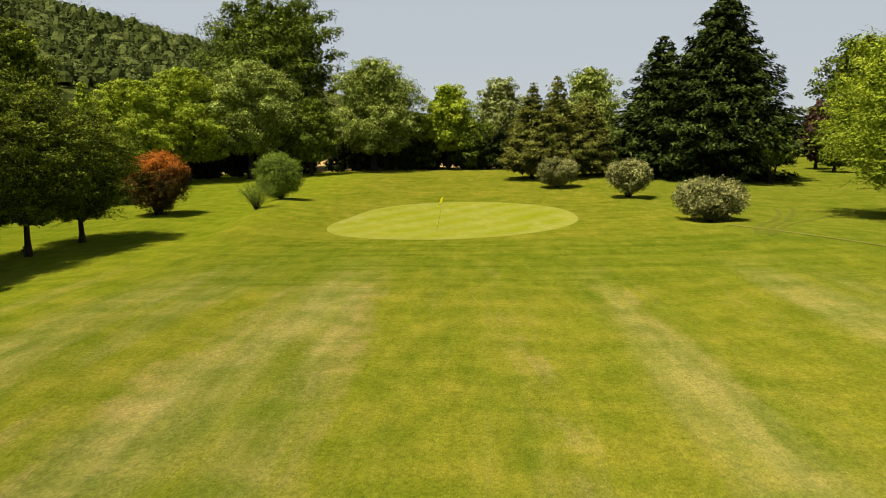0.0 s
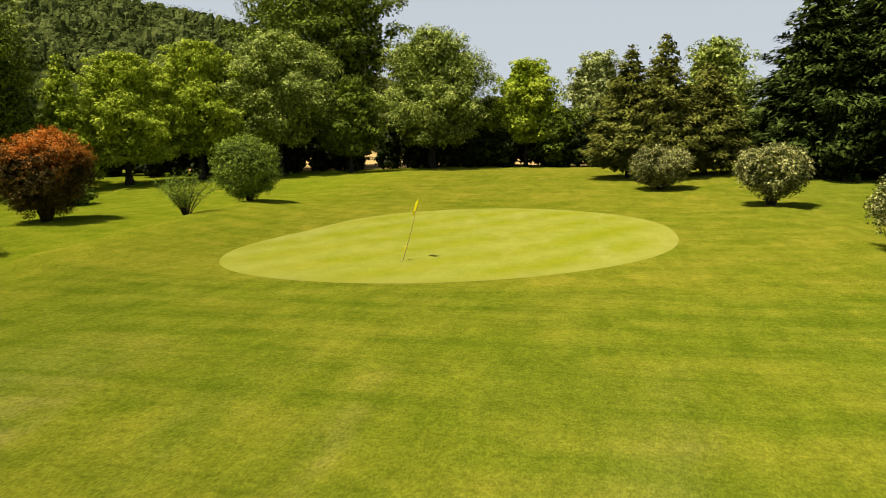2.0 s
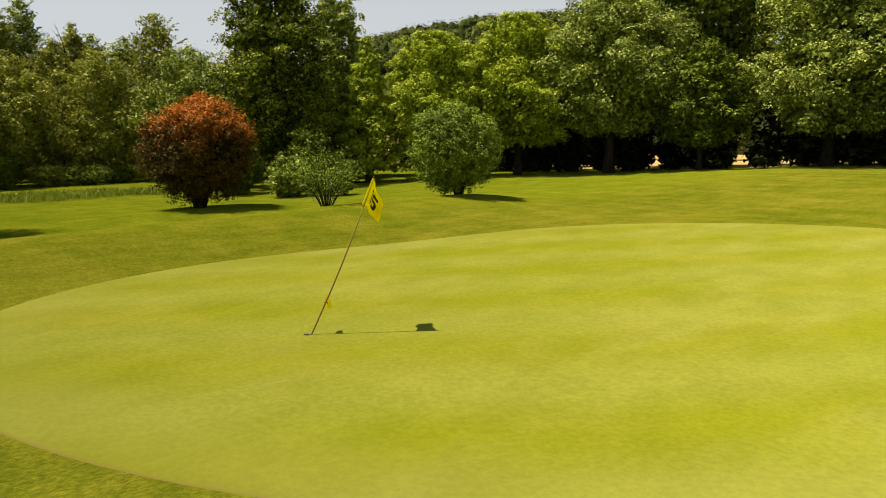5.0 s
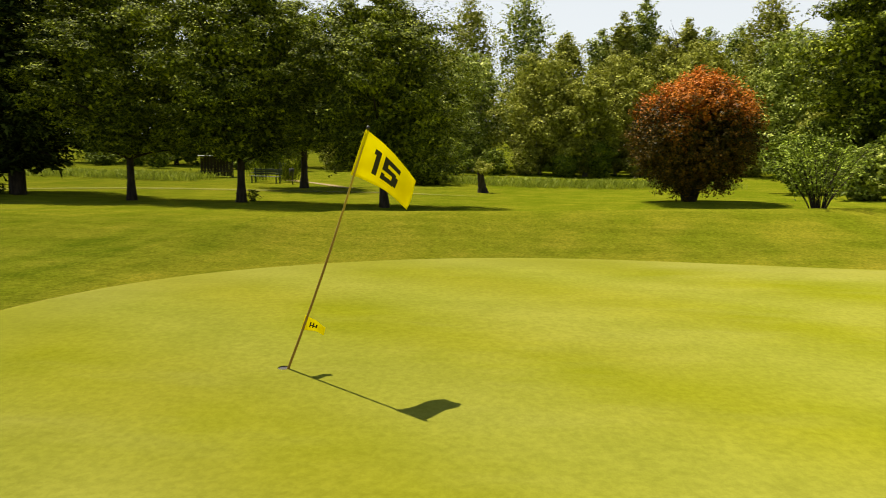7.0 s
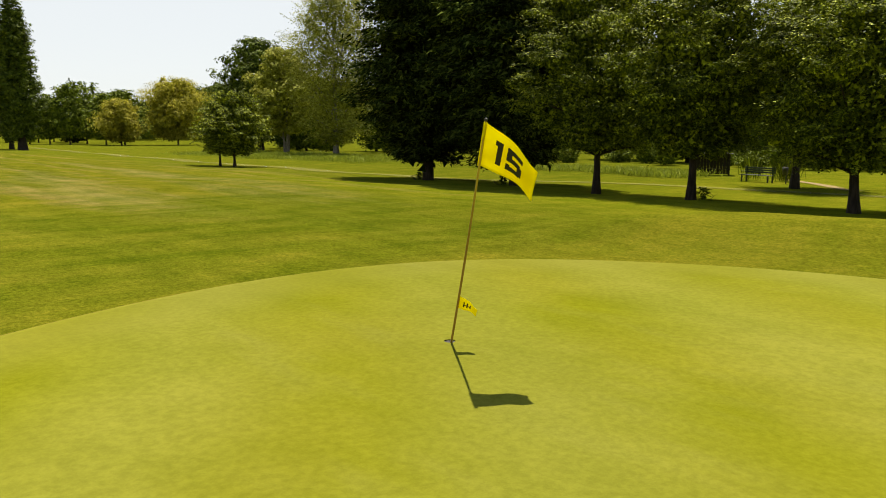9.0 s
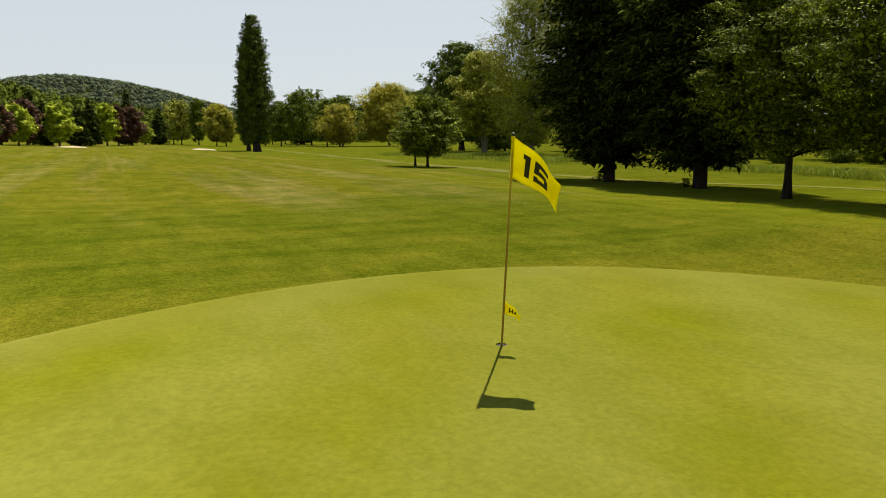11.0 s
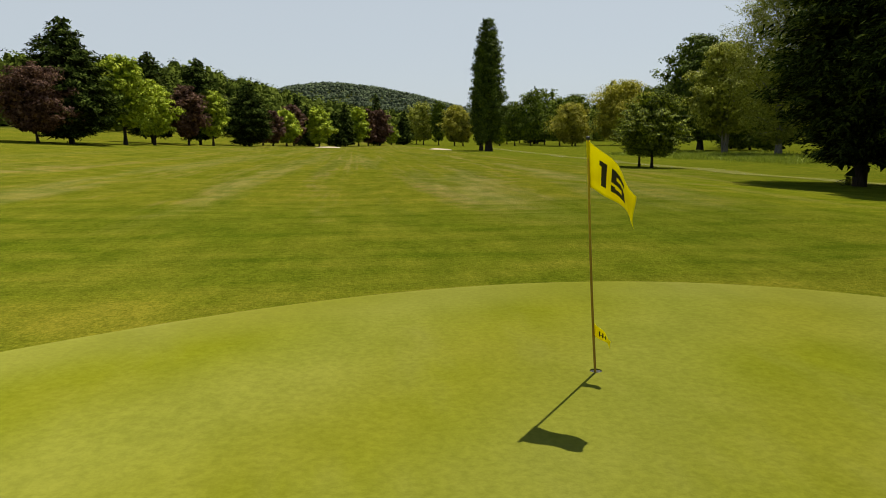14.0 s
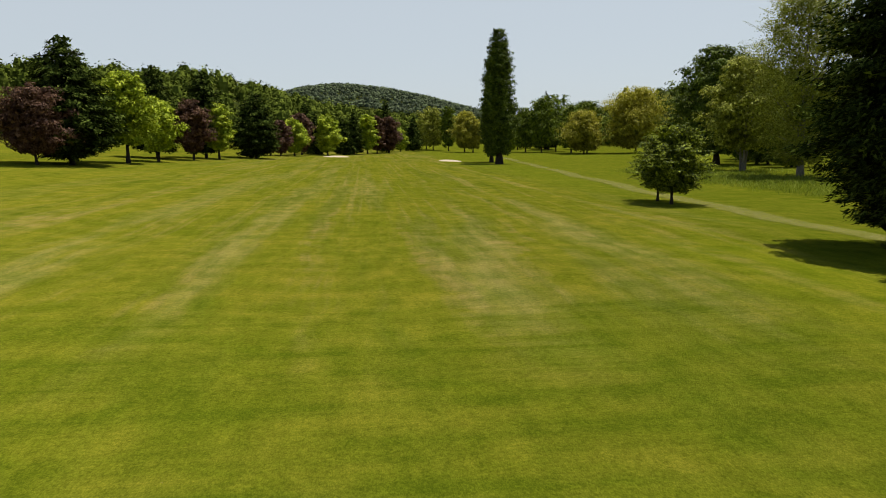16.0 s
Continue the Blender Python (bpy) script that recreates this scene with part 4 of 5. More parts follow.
for x, y, h, r, leaf in ((-76, 57, 18.5, 2.6, LIME), (-74, 61, 16.0, 2.4, OLIVE), (-77, 52.5, 15.5, 2.8, LIME), (-79, 44, 20, 4.4, LIME), (-77, 38, 19, 4.2, OLIVE), (-70, 68, 17, 3.6, OLIVE), (-78, 64, 15.5, 2.9, LIME), (-75, 54.5, 17, 2.3, OLIVE), (-73, 48.5, 14.5, 3.0, OLIVE), (-75, 66.5, 15, 3.4, LIME), (-72, 58.5, 14, 3.0, OLIVE)):
    tree("wood_poplar", x, y, h, r, "slender light green poplar behind the willows", leaf, "round", 0.06, 60, 0.42, 11000, 0.25, group=WOOD, trunk=0.16, bark=PALE_BARK, hang=-0.5, sprig=0.55, clumps=7, sprays=60)
for x, y, h, r in ((-72, 16, 14, 6), (-71, 6, 13, 6), (-74, -4, 14, 6.5), (-72, -16, 13, 6), (-84, 56, 13, 6), (-83, 46, 13, 6), (-82, 34, 14, 6), (-76, 72, 14, 6), (-64, 77, 14, 6), (-80, 24, 14, 6), (-80, -28, 14, 6.5), (-84, -42, 14, 6.5), (-73, -78, 12, 6.5), (-84, -103, 13, 7), (-77, -92, 12, 6.5), (-70, -66, 10, 5.5), (-80, -64, 14, 6), (-75, -52, 13, 6), (-79, 7, 14, 6.5), (-77, 13, 13, 6)):
    tree("wood_tree", x, y, h, r, "dark green tree deep in the wood", WALNUT, "dome", 0.0, 34, 0.38, 5200, 0.48, group=WOOD, trunk=0.2)
rng = np.random.default_rng(40)
for k in range(14):
    x, y = -60 - rng.uniform(0, 4), 22 + k * 3.3 + rng.uniform(-1.2, 1.2)
    tree("wood_shrub", x, y, rng.uniform(1.4, 4.2), rng.uniform(1.6, 2.7), "low leafy shrub under the wood edge", (WALNUT, OLIVE, WALNUT)[k % 3], "dome", 0.0, 26, 0.34, 3200, 0.15, category="shrub", group="shrubs under the wood", trunk=0.05, limbs=5)
for k, y in enumerate((-12, -7, -3, 1, 5, 9, 13, 17, 20)):
    tree("wood_shrub", -63.5 - 2.5 * math.sin(k * 2.3), y, 2.2 + 0.9 * math.sin(k * 1.7), 1.9, "low leafy shrub under the wood edge", WALNUT, "dome", 0.0, 26, 0.34, 3200, 0.17, category="shrub", group="shrubs under the wood", trunk=0.05, limbs=5)
# bushes close the foot of the wood at its corner
for x, y, h, r, leaf in ((-33.5, 61.5, 2.6, 1.7, LIME), (-36.0, 64.5, 4.2, 2.4, WALNUT), (-38.5, 60.5, 3.4, 2.2, WALNUT), (-41.0, 71.5, 5.0, 2.8, WALNUT), (-45.5, 64.0, 4.6, 2.8, WALNUT), (-46.0, 70.5, 6.0, 3.2, WALNUT), (-51.0, 66.5, 5.4, 3.0, OLIVE), (-52.0, 73.0, 6.5, 3.4, WALNUT), (-31.0, 63.5, 1.6, 1.3, BAY), (-56.5, 66.0, 4.4, 2.6, WALNUT)):
    tree("corner_shrub", x, y, h, r, "leafy shrub under the corner of the wood", leaf, "dome", 0.0, 36, 0.32, 6000, 0.18, category="shrub", group="shrubs under the wood", trunk=0.05, limbs=5)
# a dead-tree snag hangs over the willows
rng = np.random.default_rng(5)
snag = thing("bare_tree", -71.0, 58.5, height(-71, 58.5), "leafless grey dead tree above the willows", "tree")
twigs = np.stack([rng.normal(0, 0.9, 14), rng.normal(0, 0.9, 14), rng.uniform(12, 16.5, 14)], -1)
part("trunk", mesh_of("trunk", *joined(limbs_of(rng, 14.0, 0.09, twigs, 14, (0.6, 0.9), 0.8))), BARK, snag)

# trees along the fairway, western side
PAIR = "young trees by the track"
tree("young_tree", -23.1, -7.3, 6.0, 2.8, "young green tree with a rounded open crown", HORNBEAM, "dome", 0.14, 60, 0.27, 22000, 0.15, group=PAIR, trunk=0.11, limbs=18, sprays=130)
tree("young_tree", -23.4, -10.6, 5.4, 2.2, "slimmer young green tree with light foliage", HORNBEAM, "dome", 0.18, 44, 0.3, 12000, 0.15, group=PAIR, trunk=0.1, limbs=14, sprays=90)
tree("aspen_tree", -54.6, -39.8, 26.0, 6.8, "tall slender grey-green aspen with airy foliage", OLIVE, "round", 0.05, 260, 0.22, 60000, 0.19, sprig=0.55, trunk=0.35, bark=PALE_BARK, limbs=24, sprays=240)
tree("white_willow", -57.0, -58.0, 17.0, 7.0, "grey-green willow with several trunks", OLIVE, "dome", 0.16, 56, 0.3, 18000, 0.36, trunk=0.3, bark=PALE_BARK, stems=3, hang=0.8, splay=0.6)
tree("oak_tree", -64.6, -81.0, 21.5, 9.8, "large dark green oak beside the willow", POPLAR, "dome", 0.06, 90, 0.24, 26000, 0.44, trunk=0.5)
tree("weeping_willow", -84.0, -170.0, 20.5, 13.0, "broad golden weeping willow", WILLOW, "dome", 0.05, 60, 0.3, 15000, 0.65, 0.35, hang=1.6)
tree("weeping_willow", -68.0, -172.0, 13.5, 8.5, "smaller golden weeping willow", WILLOW, "dome", 0.05, 40, 0.32, 9000, 0.6, 0.35, hang=1.6)
tree("oak_tree", -88.0, -235.0, 19.0, 8.5, "distant dark round oak", WALNUT, "dome", 0.05, 30, 0.36, 5000, 0.9)
tree("oak_tree", -74.0, -238.0, 17.0, 8.5, "distant round oak near the fairway's end", LIME, "dome", 0.1, 30, 0.36, 5000, 0.9)
conifer("spruce", -76.0, -250.0, 25.0, 6.0, "distant pointed spruce above the oaks", CONIFER, 0.05, 50, 9000, 0.9, 0.4)
tree("lombardy_poplar", -27.3, -99.6, 26.8, 5.0, "tall narrow dark Lombardy poplar", POPLAR, "spire", 0.06, 300, 0.22, 42000, 0.30, trunk=0.6, limbs=24, hang=-0.8)
tree("lombardy_poplar", -27.4, -109.0, 22.5, 3.4, "narrow dark poplar behind the tallest one", POPLAR, "spire", 0.05, 60, 0.45, 13000, 0.42, trunk=0.35, hang=-0.8)

# trees along the fairway, eastern side
EAST = "trees along the eastern side of the fairway"
tree("plum_tree", 39.2, -45.5, 9.3, 5.2, "large purple-leaved plum tree", PLUM, "dome", 0.12, 56, 0.32, 18000, 0.3, group=EAST, trunk=0.25, stems=2)
conifer("leyland_cypress", 37.4, -51.0, 16.2, 7.0, "tall dark cypress behind the plum tree", CONIFER, 0.07, 50, 32000, 0.58, 0.35, 0.2, 0.48, EAST, ragged=0.28, skirt=0.5)
tree("maple_tree", 34.2, -62.7, 12.8, 5.4, "light green maple with a straight trunk", BRIGHT, "dome", 0.18, 50, 0.32, 17000, 0.36, group=EAST, trunk=0.25)
tree("maple_tree", 32.6, -72.3, 9.6, 4.3, "lower light green maple", BRIGHT, "dome", 0.15, 40, 0.34, 10000, 0.36, group=EAST, trunk=0.2, stems=2)
conifer("spruce", 36.5, -86.0, 16.5, 5.6, "dark spruce behind the maples", CONIFER, 0.08, 46, 18000, 0.6, 0.3, 0.2, 0.48, EAST, ragged=0.28, skirt=0.5)
tree("plum_tree", 30.0, -84.5, 10.4, 4.0, "purple-leaved plum tree between two maples", PLUM, "dome", 0.12, 40, 0.34, 9000, 0.36, group=EAST, trunk=0.2, stems=2)
conifer("spruce", 30.5, -97.0, 17.0, 5.8, "dark spruce in the eastern row", CONIFER, 0.08, 46, 18000, 0.6, 0.3, 0.2, 0.48, EAST, ragged=0.28, skirt=0.5)
tree("maple_tree", 27.6, -94.5, 10.4, 3.6, "slim light green maple", BRIGHT, "dome", 0.15, 34, 0.36, 7000, 0.4, group=EAST, trunk=0.2)
conifer("leyland_cypress", 23.4, -112.0, 14.2, 6.0, "dark broad cypress near the sand bunker", CONIFER, 0.06, 44, 17000, 0.64, 0.3, 0.2, 0.45, EAST, ragged=0.28, skirt=0.5)
for px, d, h, r, kind in ((485, 178, 8, 3.2, 2), (503, 182, 9, 3.4, 2), (527, 188, 9.5, 4.4, 1), (540, 200, 11.5, 4.5, 2), (549, 215, 16, 3.6, 0), (585, 205, 11.5, 4.6, 1), (566, 210, 12, 3.4, 0), (614, 215, 11, 3.6, 0), (632, 222, 14, 3.6, 0),
                          (655, 228, 12.5, 4.4, 1), (672, 232, 12, 3.6, 2), (692, 238, 12, 5.0, 2), (688, 246, 18, 4.2, 0), (713, 262, 8, 3.2, 1), (735, 275, 13.5, 4.6, 0), (770, 300, 18, 7.5, 3), (758, 312, 17, 7, 3),
                          (797, 292, 18, 4.6, 4), (825, 270, 15.5, 6.5, 5), (840, 262, 13, 5, 5), (918, 300, 14, 5.5, 3), (940, 320, 14, 6, 4), (905, 330, 17, 6, 4), (965, 300, 12, 5, 4), (932, 258, 16, 7, 4), (960, 252, 19, 8, 4), (985, 262, 21, 9, 4), (1012, 240, 16, 8, 4), (1040, 232, 17, 8.5, 4), (885, 300, 11, 5.5, 4), (905, 268, 9, 4.5, 1)):
    f = (px - 784) / 1254 * d
    x, y = 0.4 - 0.108 * d - 0.994 * f, 45 - 0.994 * d + 0.108 * f
    if kind == 0:
        conifer("spruce", x, y, h, r, "dark spruce far down the fairway", CONIFER, 0.05, 36, 4200, 0.85, 0.25, 0.2, 0.6, EAST)
    else:
        kinds = ((), ("maple_tree", "light green maple far down the fairway", BRIGHT), ("plum_tree", "purple plum tree far down the fairway", PLUM), ("ash_tree", "olive-green ash far down the fairway", OLIVE),
                 ("oak_tree", "dark green oak far down the fairway", WALNUT), ("weeping_willow", "pale golden willow far down the fairway", WILLOW))
        n, label, leaf = kinds[kind]
        tree(n, x, y, h, r, label, leaf, "dome", 0.08, 30, 0.36, 4500, 0.62, group=EAST, trunk=0.2, limbs=6)



# ---- small things on the low lawn ----


def blades(name, label, spots, tall, width, seed, leaf=REEDS, spread=0.35):
    rng = np.random.default_rng(seed)
    n = len(spots)
    a = rng.uniform(0, 6.283, n)
    side = np.stack([np.cos(a), np.sin(a), np.zeros(n)], -1) * (width * rng.uniform(0.6, 1.4, n))[:, None]
    base = np.stack([spots[:, 0], spots[:, 1], lie(spots[:, 0], spots[:, 1]) - 0.02], -1)
    h = tall * rng.uniform(0.5, 1.3, n)
    tip = base + np.stack([rng.normal(0, spread, n) * h, rng.normal(0, spread, n) * h, h], -1)
    mid = (base + tip) / 2 + np.array([0, 0, 0.1]) * h[:, None]
    v = np.stack([base, mid + side, tip, mid - side], 1).reshape(-1, 3)
    return tagged(part(name, mesh_of(name, v, np.arange(4 * n).reshape(-1, 4), False), leaf), label, "grass", kind="stuff")


def strip(x0, x1, y0, y1, n, seed, clump=0.5):
    rng = np.random.default_rng(seed)
    k = max(4, n // 30)
    cx, cy = rng.uniform(x0, x1, k), rng.uniform(y0, y1, k)
    pick = rng.integers(0, k, n)
    return np.stack([cx[pick] + rng.normal(0, clump, n), cy[pick] + rng.normal(0, clump, n)], -1)


blades("tall_grass", "tall pale weeds and reeds along the ditch", np.concatenate([strip(-47, -43, 36, 58, 7000, 1), strip(-46, -41.5, 2, 22, 7000, 2), strip(-52, -38, -60, -12, 9000, 3, 0.9), strip(-62, -40, -66, -30, 4000, 4, 1.2)]), 0.5, 0.03, 5, REEDS, 0.5)


def box(bm, x0, y0, z0, x1, y1, z1):
    m = Matrix.Translation(((x0 + x1) / 2, (y0 + y1) / 2, (z0 + z1) / 2)) @ Matrix.Diagonal((x1 - x0, y1 - y0, z1 - z0, 1))
    made = bmesh.ops.create_cube(bm, size=1.0, matrix=m)
    edges = list({e for v in made["verts"] for e in v.link_edges})
    bmesh.ops.bevel(bm, geom=edges, offset=0.006, segments=1, affect="EDGES")


def slab(name, parent, material, *corners):
    bm = bmesh.new()
    box(bm, *corners)
    return part_bm(name, bm, material, parent)


def garden_bench(x, y, turn, label, wide=2.0, group=""):
    wood = plain_mat("dark_green_paint", (0.018, 0.035, 0.022), 0.55, 0.3)
    root = thing("garden_bench", x, y, height(x, y), label, "bench", group)
    root.rotation_euler = (0, 0, radians(turn))
    w = wide / 2
    for k in range(4):
        slab("seat_slat", root, wood, -w, -0.24 + k * 0.12, 0.42, w, -0.14 + k * 0.12, 0.455)
    for k in range(3):
        slab("back_slat", root, wood, -w, 0.27, 0.55 + k * 0.13, w, 0.30, 0.65 + k * 0.13)
    for sx in (-w + 0.12, w - 0.2):
        slab("leg", root, wood, sx, -0.22, -0.03, sx + 0.08, -0.15, 0.42)
        slab("leg", root, wood, sx, 0.20, -0.03, sx + 0.08, 0.27, 0.95)
        slab("armrest", root, wood, sx, -0.25, 0.62, sx + 0.08, 0.25, 0.66)
    return root


garden_bench(-40.2, 27.6, 75, "dark green slatted garden bench in the shade", 2.2)
garden_bench(-57.0, 23.0, 100, "small dark wooden bench out on the lawn", 0.9)


def post_bin(x, y):
    root = thing("litter_bin", x, y, height(x, y), "dark litter bin on a thin post", "bin")
    metal = plain_mat("dark_metal", (0.02, 0.022, 0.02), 0.5)
    v, f = tube([(0, 0, -0.05), (0, 0, 0.6), (0, 0, 1.15)], [0.03, 0.03, 0.03], 8)
    part("post", mesh_of("post", v, f), metal, root)
    v, f = tube([(0.17, 0, 0.55), (0.17, 0, 0.56), (0.17, 0, 1.0), (0.17, 0, 1.01)], [0.02, 0.14, 0.16, 0.12], 14)
    part("bucket", mesh_of("bucket", v, f), metal, root)


post_bin(-39.6, 29.6)


def shelter(x, y, turn):
    """A small open shelter: four posts, boarded back and sides, a low pitched roof."""
    wood = plain_mat("dark_stained_boards", (0.022, 0.017, 0.012), 0.8, 0.35)
    tin = plain_mat("grey_roof_sheet", (0.16, 0.155, 0.14), 0.6, 0.25)
    root = thing("shelter", x, y, height(x, y), "small dark wooden shelter with a grey roof under trees", "shelter")
    root.rotation_euler = (0, 0, radians(turn))
    for px in (-1.15, 1.07):
        for py in (-0.7, 0.6):
            slab("post", root, wood, px, py, -0.1, px + 0.08, py + 0.08, 1.58)
    for k in range(10):
        slab("board", root, wood, -1.15 + k * 0.23, 0.69, 0.05, -0.935 + k * 0.23, 0.715, 1.55)
    slab("bench_seat", root, wood, -1.05, 0.2, 0.40, 1.05, 0.58, 0.44)
    slab("roof", root, tin, -1.35, -0.95, 1.585, 1.35, 0.9, 1.63)


shelter(-47.0, 21.3, 117)


def snag_stump(x, y):
    root = thing("tree_stump", x, y, height(x, y), "cut dark tree stump with leafy shoots on top", "stump")
    z = np.linspace(-0.1, 1.15, 7)
    v, f = tube(np.stack([0.06 * z, -0.16 * z, z], -1), 0.25 - 0.07 * np.clip(z, 0, 1) + 0.12 * np.exp(-np.clip(z, 0, 2) * 7), 14)
    bm = bmesh.new()
    vs = [bm.verts.new(c) for c in v]
    for q in f:
        bm.faces.new([vs[i] for i in q])
    bm.faces.new(vs[-14:])
    part_bm("stump", bm, BARK, root)
    rng = np.random.default_rng(8)
    c = np.stack([rng.normal(0.05, 0.3, 9), rng.normal(-0.15, 0.3, 9), rng.uniform(1.1, 1.7, 9)], -1)
    v, f = crown_leaves(rng, c, np.full(9, 0.3), 1600, 0.10, 0.4)
    part("shoots", mesh_of("shoots", v, f, False), OLIVE, root, "pale olive leafy shoots")


snag_stump(-35.9, 42.0)
tree("willow_bush", -42.6, 37.6, 3.3, 2.6, "dense dark round bush beside the track", HORNBEAM, "box", 0.0, 36, 0.34, 9000, 0.17, category="bush", trunk=0.08, stems=3, limbs=9)
blades("iris_clump", "spiky dark green iris leaves behind the bench", strip(-42.4, -41.6, 26.4, 29.0, 260, 6, 0.3), 1.5, 0.03, 7, HORNBEAM, 0.18)
for x, y, n in ((-21.45, 34.0, 3), (-23.3, 22.2, 5), (-23.5, 15.4, 4)):
    tree("root_sprouts", x, y, 0.5, 0.26, "leafy sprouts at the foot of a tree", HORNBEAM, "vase", 0.05, 12, 0.35, 500, 0.05, category="sprouts", trunk=0.015, stems=3, limbs=6, seed=n)


def bunker(x, y, rx, ry):
    n = Nodes("pale_sand")
    p = n.where()
    f = n.noise(1.2, 5.0, p, 0.6)
    n.done(n.mix(f, (0.34, 0.28, 0.19), (0.46, 0.39, 0.28)), 0.95, 0.1, n.noise(12.0, 4.0, p), 0.03, 0.5)
    a = np.linspace(0, 2 * np.pi, 49)
    s = np.linspace(0.02, 1, 12)
    edge = 1 + 0.12 * np.sin(2 * a + 1) + 0.08 * np.sin(3 * a)
    px = x + rx * np.outer(edge * np.cos(a), s)
    py = y + ry * np.outer(edge * np.sin(a), s)
    z = lie(px, py) + 0.06 + 0.3 * s[None, :] ** 3 * np.clip(-np.sin(a), 0, 1)[:, None] - 0.12 * (s[None, :] > 0.99)
    tagged(part("bunker", mesh_of("bunker", np.stack([px, py, z], -1).reshape(-1, 3), sheet(49, 12)), n.mat), "pale sand bunker in the fairway", "bunker", kind="structure")


bunker(7.6, -150.0, 3.2, 4.0)
bunker(-18.6, -112.0, 2.4, 3.6)


# ---- woods on the hills ----


def far_woods(name, label, spots, crown, seed, leaf, tallest=1.3, quads=46, size=2.3):
    """Many crowns, each an uneven dome of its own size, hung with clumps of leaves."""
    rng = np.random.default_rng(seed)
    k, na, nr = len(spots), 6, 3
    z = lie(spots[:, 0], spots[:, 1])
    r = crown * rng.uniform(0.55, 1.35, k)
    tall = rng.uniform(0.6, tallest, k)
    a = np.arange(na) * 2 * np.pi / na
    up = np.array([-0.4, 0.45, 0.9])
    ring = np.sqrt(1 - up ** 2)
    jit = rng.uniform(0.6, 1.2, (k, nr, na)) * 0.6
    px = spots[:, 0, None, None] + r[:, None, None] * jit * ring[None, :, None] * np.cos(a)[None, None, :]
    py = spots[:, 1, None, None] + r[:, None, None] * jit * ring[None, :, None] * np.sin(a)[None, None, :]
    pz = z[:, None, None] + r[:, None, None] * (0.6 + tall[:, None, None] * up[None, :, None] * (0.5 + 0.5 * jit))
    v = np.stack([px, py, pz], -1).reshape(-1, 3)
    q = np.arange(nr - 1)[:, None] * na + np.arange(na)[None, :]
    w = np.arange(nr - 1)[:, None] * na + (np.arange(na)[None, :] + 1) % na
    one = np.stack([q, w, w + na, q + na], -1).reshape(-1, 4)
    lid = np.array([[12, 13, 14, 15], [12, 15, 16, 17]])
    one = np.concatenate([one, lid])
    f = (one[None] + (np.arange(k) * nr * na)[:, None, None]).reshape(-1, 4)
    pick = np.repeat(np.arange(k), quads)
    e = balls(rng, len(pick))
    e[:, 2] = np.abs(e[:, 2])
    p = np.stack([spots[pick, 0] + e[:, 0] * r[pick], spots[pick, 1] + e[:, 1] * r[pick], z[pick] + r[pick] * (0.6 + e[:, 2] * tall[pick])], -1)
    tri = np.concatenate([f[:, :3], f[:, [0, 2, 3]]])
    v, f = joined([(v, tri), leaves(rng, p, e * 1.8, size, 0.95, 0.0)])
    tagged(part(name, mesh_of(name, v, f, False), leaf), label, "woodland", kind="stuff")


HILL = leaf_mat("hill_leaves", (0.020, 0.028, 0.012), (0.046, 0.058, 0.026), (0.082, 0.094, 0.046), 0.0, 0.9, gloss=0.0, gain=1.45)
# bluer, low-contrast leaf colours stand in for the haze over the distance
HAZE_TINTED = leaf_mat("haze_tinted_leaves", (0.070, 0.084, 0.100), (0.060, 0.074, 0.084), (0.072, 0.090, 0.080), 0.0, 0.9, gloss=0.0, gain=1.4)
SLOPE = leaf_mat("slope_leaves", (0.026, 0.038, 0.010), (0.050, 0.066, 0.018), (0.074, 0.090, 0.027), 0.0, 0.9, gloss=0.0, gain=1.5)


def scatter(cx, cy, sx, sy, n, seed, lowest=6.0, west=0.0, east=360.0, reach=2000.0):
    """Random spots above a height, between two bearings (degrees turned left from north)."""
    rng = np.random.default_rng(seed)
    s = np.stack([rng.uniform(cx - sx, cx + sx, n), rng.uniform(cy - sy, cy + sy, n)], -1)
    b = np.degrees(np.arctan2(-s[:, 0], s[:, 1] - 30)) % 360
    return s[(lie(s[:, 0], s[:, 1]) > lowest) & (b > west) & (b < east) & (np.hypot(s[:, 0], s[:, 1] - 30) < reach)]


far_woods("hill_wood", "dense dark green broadleaf wood on the hillside", scatter(-450, 550, 380, 240, 6200, 1, 26, 19, 53, 790), 6.4, 2, HILL, 1.5, 32, 1.25)
far_woods("distant_wood", "dark wood covering the distant hill, haze tinted into its leaves", scatter(60, -830, 300, 130, 7500, 3, 14, 0, 360, 930), 3.6, 4, HAZE_TINTED, 0.9, 5, 1.5)
far_woods("slope_wood", "green wood on the slope behind the fairway trees", scatter(105, -325, 175, 165, 3400, 5, 5), 3.9, 6, SLOPE, 1.9, 26, 1.25)
far_woods("ridge_wood", "wooded ridge beyond the willows", scatter(-330, -540, 180, 160, 1200, 7, 12), 5.2, 8, HILL, 1.3, 24, 1.5)
far_woods("valley_wood", "belt of trees closing the valley", np.concatenate([scatter(20, -560, 360, 110, 1100, 9, -5), scatter(-160, -330, 60, 60, 250, 10, -5)]), 5.2, 11, SLOPE, 1.6, 24, 1.5)

rng = np.random.default_rng(31)
far_woods("field_wood", "dark belt of trees beyond the stubble field", np.stack([rng.uniform(-110, 150, 230), rng.uniform(150, 185, 230)], -1), 4.6, 12, HILL, 1.4, 60, 1.2)

# ---- the flag and the hole ----
POLE_TOP = Vector((-0.77, 42.97, 2.02))


